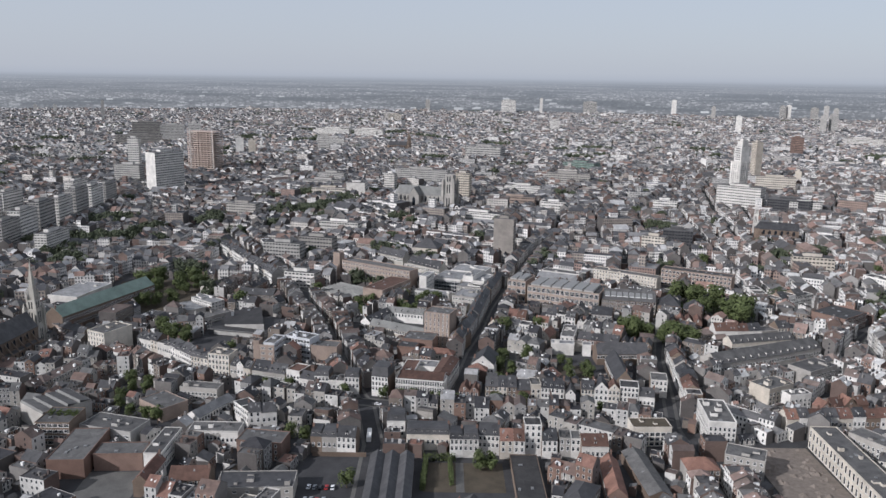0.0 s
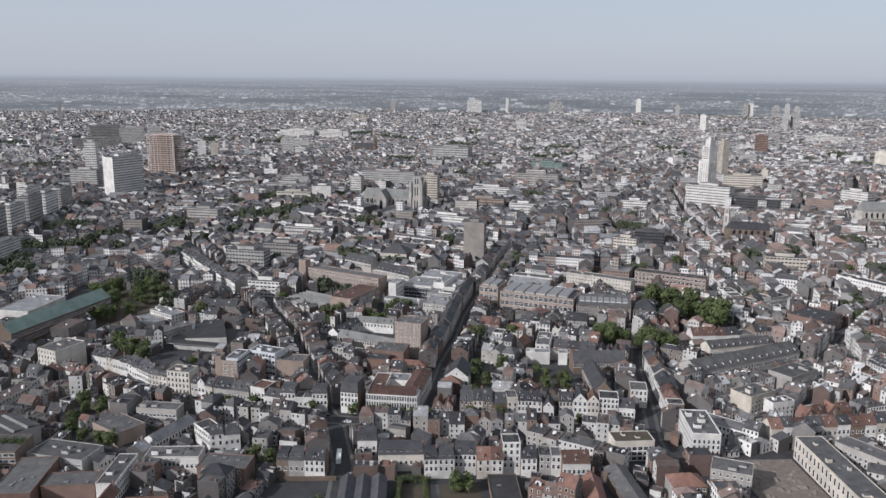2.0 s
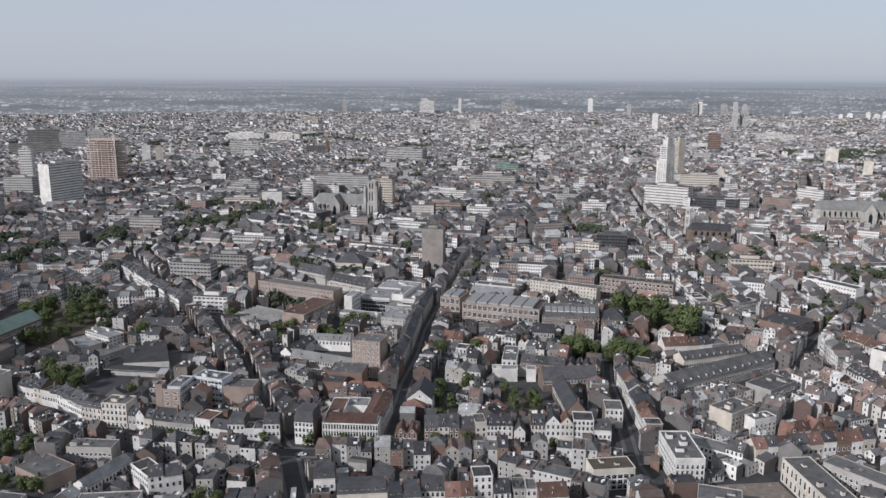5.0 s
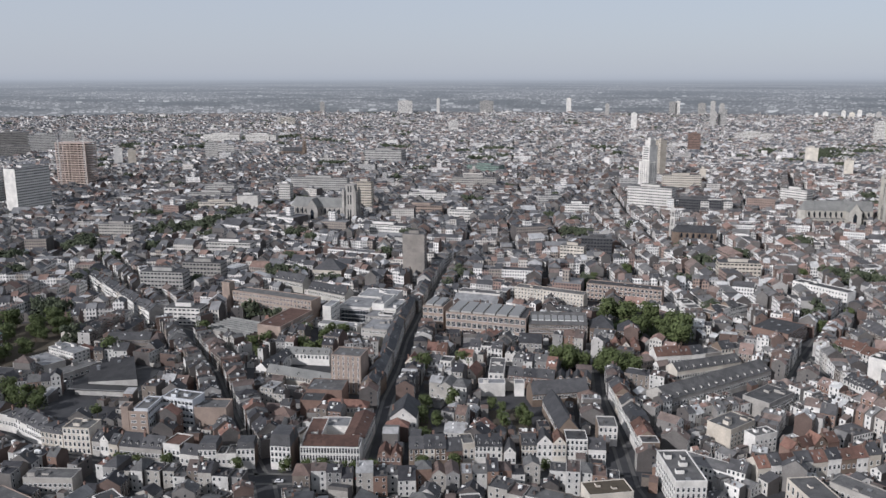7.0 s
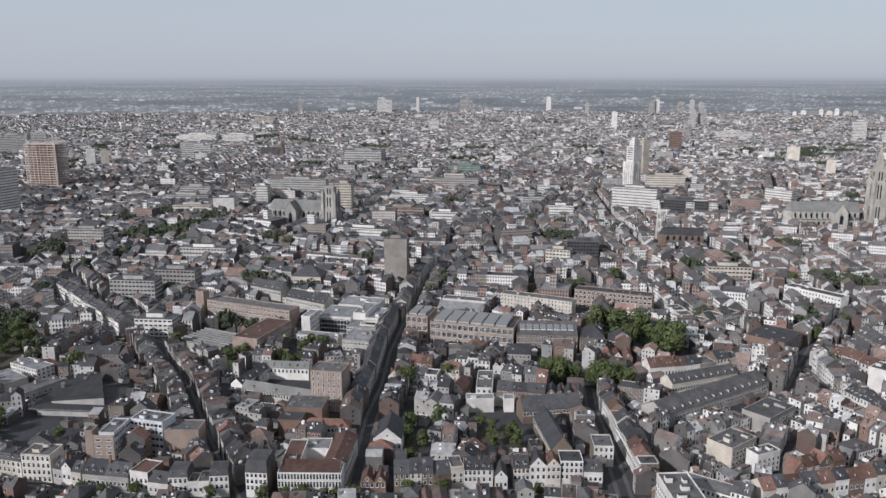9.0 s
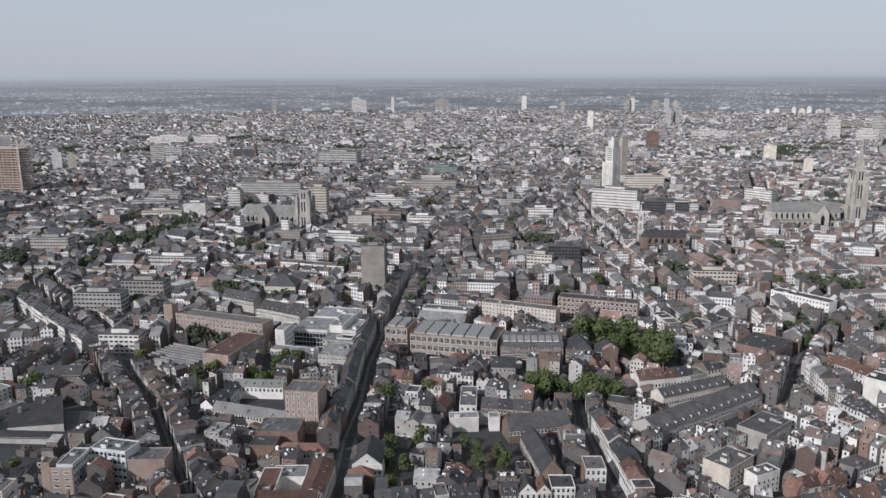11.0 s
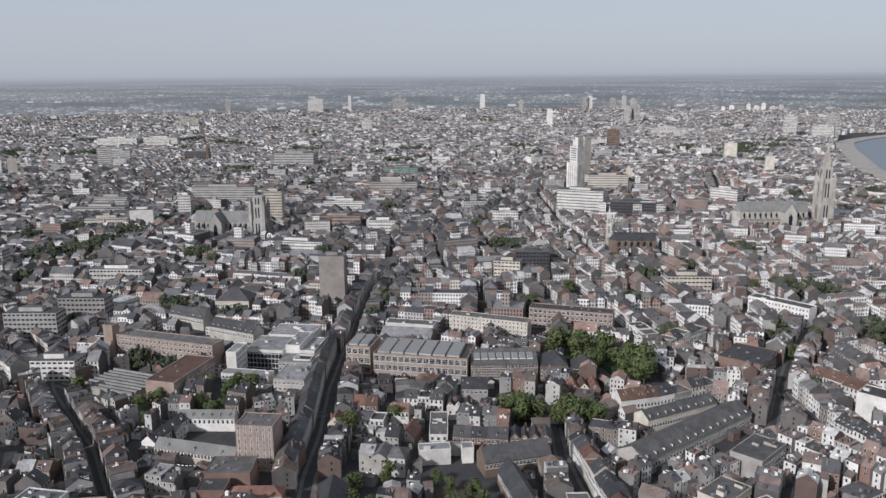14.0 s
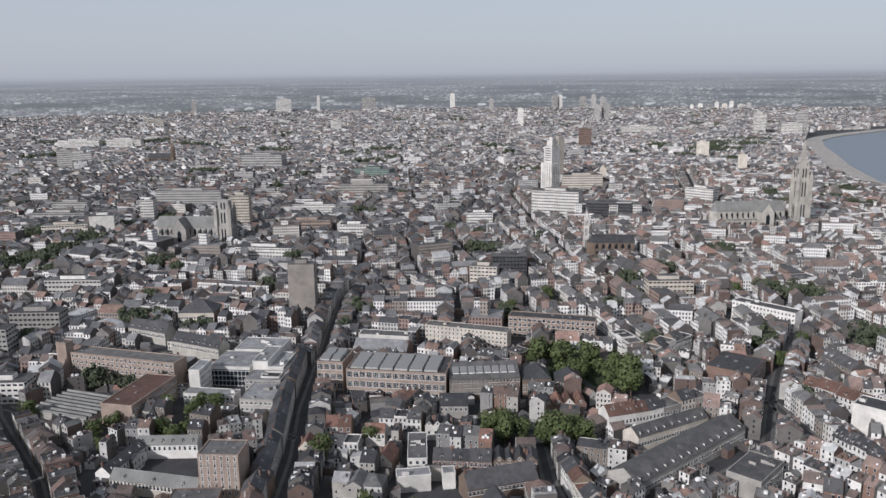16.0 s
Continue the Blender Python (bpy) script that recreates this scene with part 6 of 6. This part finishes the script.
far_trees()

# ---- the rest of the city ----


def warp(i, j):
    """The crossings of the city's uneven street net."""
    x, y = i * 58.0, j * 66.0
    n = noise.noise_vector(Vector((x / 480, y / 480, 3.1)))
    m = noise.noise_vector(Vector((x / 130, y / 130, 9.7)))
    x, y = x + 110 * n.x + 24 * m.x, y + 110 * n.y + 24 * m.y
    c, s = math.cos(radians(-17)), math.sin(radians(-17))
    return x * c - y * s, x * s + y * c + 400


def in_view(x, y, pad=0.0):
    """Whether a plot lies where the flight can see it."""
    r = math.hypot(x, y)
    az = math.degrees(math.atan2(x, y))
    return y > 312 and -35 - pad < az < 49 + pad and r < 4680


NEAR = 372.0


# palettes by distance; haze is set into the base colours farther off
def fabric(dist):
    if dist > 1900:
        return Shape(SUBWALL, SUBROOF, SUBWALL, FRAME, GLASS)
    if dist < 0:                          # paler walls and roofs here, for the glare on the river side
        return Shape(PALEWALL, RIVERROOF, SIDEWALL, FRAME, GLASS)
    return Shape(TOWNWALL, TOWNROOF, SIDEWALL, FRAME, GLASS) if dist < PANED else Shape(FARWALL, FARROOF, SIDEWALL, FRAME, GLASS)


PANED = 760.0
SHAPES = {}


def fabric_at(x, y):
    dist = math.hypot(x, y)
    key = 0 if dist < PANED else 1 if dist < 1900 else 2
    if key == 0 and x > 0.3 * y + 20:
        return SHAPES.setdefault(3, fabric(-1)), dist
    # same side farther off, haze and glare put into its palette
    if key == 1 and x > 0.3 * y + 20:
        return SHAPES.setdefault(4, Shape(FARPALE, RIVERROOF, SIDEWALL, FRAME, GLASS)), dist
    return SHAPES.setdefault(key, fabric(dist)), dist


def line_street(points, width, inset=0.3):
    """Closes both sides of a street with terraces wherever the ground is free."""
    for pts in (points, points[::-1]):
        for (x0, y0), (x1, y1) in zip(pts, pts[1:]):
            p, q = Vector((x0, y0)), Vector((x1, y1))
            u = (q - p).normalized()
            nrm = Vector((-u.y, u.x))
            deg = math.degrees(math.atan2(u.y, u.x))
            s, end = 0.0, (q - p).length
            while s < end - 3:
                w = min(rng.uniform(5, 8.5), end - s)
                d = rng.uniform(8, 13)
                o = p + u * s + nrm * (width / 2 + inset + rng.choice((0, 0, 0, .6)))
                kind = rng.choices(("gable", "cross", "flat", "hip"), (0.46, 0.08, 0.36, 0.1))[0]
                if is_free(o.x, o.y, deg, w, d):
                    S, dist = fabric_at(o.x, o.y)
                    far_house(S, o.x, o.y, deg, w, d, rng.uniform(8.5, 12.5), rng.uniform(.22, .38) * (w if kind == "cross" else d), kind, dist < PANED)
                    take(o.x, o.y, deg, w, d, 0)
                s += w + 0.02


for pts, wide in STREETS:
    line_street(pts, wide)


def fill_city():
    """Perimeter blocks over the whole street net: single houses near by, joined fabric far off."""
    near = 0
    for i in range(-75, 95):
        for j in range(-20, 90):
            quad = [Vector(warp(i + a, j + b)) for a, b in ((0, 0), (1, 0), (1, 1), (0, 1))]
            mid = sum(quad, Vector((0, 0))) / 4
            if not in_view(mid.x, mid.y):
                continue
            dist = mid.length
            S, dist = fabric_at(mid.x, mid.y)
            dist = mid.length
            big = 1.0 if dist < 1300 else 1.2 if dist < 2300 else 1.5
            gap = 3.2 if dist < 2000 else 2.4
            tall = rng.uniform(0.8, 1.15)
            if dist > 800 and rng.random() < 0.10:
                u = (quad[1] - quad[0]).normalized()
                o = quad[0] + (quad[2] - quad[0]).normalized() * 12
                deg = math.degrees(math.atan2(u.y, u.x))
                w, d = rng.uniform(22, 40), rng.uniform(14, 30)
                if is_free(o.x, o.y, deg, w, d):
                    far_house(S, o.x, o.y, deg, w, d, rng.uniform(14, 24), 0, "flat")
                    take(o.x, o.y, deg, w, d, 0)
                    T = placed(o.x, o.y, deg)
                    S.box(T, w * .3, w * .55, d * .3, d * .6, 10, 27, 0, 1)
            for k in range(4):
                p, q = quad[k], quad[(k + 1) % 4]
                u = (q - p).normalized()
                deg = math.degrees(math.atan2(u.y, u.x))
                nrm = Vector((-u.y, u.x))
                depth = rng.uniform(9, 12)
                eave, pitch = rng.uniform(8.5, 12.5) * tall, rng.uniform(0.26, 0.4)
                s, end = gap + depth, (q - p).length - gap
                while s < end - 4:
                    w = min(rng.uniform(5.5, 9.5) * big, end - s)
                    long = rng.random() < 0.085
                    if long:                  # schools, offices and warehouses among the houses
                        w = min(rng.uniform(15, 32), end - s)
                    d = depth + rng.choice((-1.5, 0, 0, 0, 1, 2.5)) + (rng.uniform(0, 5) if long else 0)
                    h = eave + rng.choice((-1.2, -0.3, 0, 0, 0.3, 1.4))
                    if rng.random() < 0.06:
                        h *= 1.35
                    o = p + u * s + nrm * (gap + rng.choice((0, 0, 0, 0.25, 0.8)))
                    kind = rng.choices(("gable", "cross", "flat", "hip"), (0.3, 0, 0.6, 0.1) if long else (0.47, 0.1, 0.37, 0.06))[0]
                    rh = (pitch + rng.uniform(-.02, .02)) * (d if kind != "cross" else w)
                    if is_free(o.x, o.y, deg, w, d):
                        if dist < NEAR:
                            near += 1
                            house(o.x, o.y, deg, w - 0.03, d, h, kind, rh, pick(WALLMIX), pick(ROOFMIX) if kind != "flat" else FELT, dormers=rng.choice((0, 0, 1, 2)), first=1)
                            take(o.x, o.y, deg, w, d, 0)
                        else:
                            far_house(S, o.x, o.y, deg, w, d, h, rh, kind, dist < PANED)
                            if dist < 1100:
                                take(o.x, o.y, deg, w, d, 0)
                    s += w + 0.02
    # rear buildings, lean-tos and workshops that close the yards
    for reach, tries, size in ((1500, 1500, 1.9), (760, 9000, 1.0), (760, 9000, 0.62), (1150, 9000, 0.8), (3700, 22000, 1.1)):
        for k in range(tries):
            a = radians(rng.uniform(-34, 48))
            dist = 290 + (reach - 290) * (rng.random() ** 0.8 if reach < 1000 else rng.random() ** 1.3)
            x, y = math.sin(a) * dist, math.cos(a) * dist
            deg = -17 + rng.choice((0, 90, 180, 270)) + rng.gauss(0, 7) + (38 if x > 150 and y < 760 else 0)
            w, d, h = rng.uniform(5, 11) * size, rng.uniform(5, 9) * size, rng.uniform(3.0, 7.6) * (0.6 + 0.4 * size)
            if dist > 1500:
                w, d, h = w * 1.5, d * 1.3, h * 1.25
            if not in_view(x, y) or not is_free(x, y, deg, w, d):
                continue
            S, dist = fabric_at(x, y)
            far_house(S, x, y, deg, w, d, h, rng.uniform(.2, .4) * d, rng.choice(("gable", "flat", "flat", "mono", "cross")), dist < PANED and size > 0.7)
            if dist < 1900:
                take(x, y, deg, w, d, 0.3)
    for S in SHAPES.values():
        tagged(part("city_blocks", S), "dense rows of old town houses with slate and tile roofs", "city", kind="stuff")
    return near


fill_city()
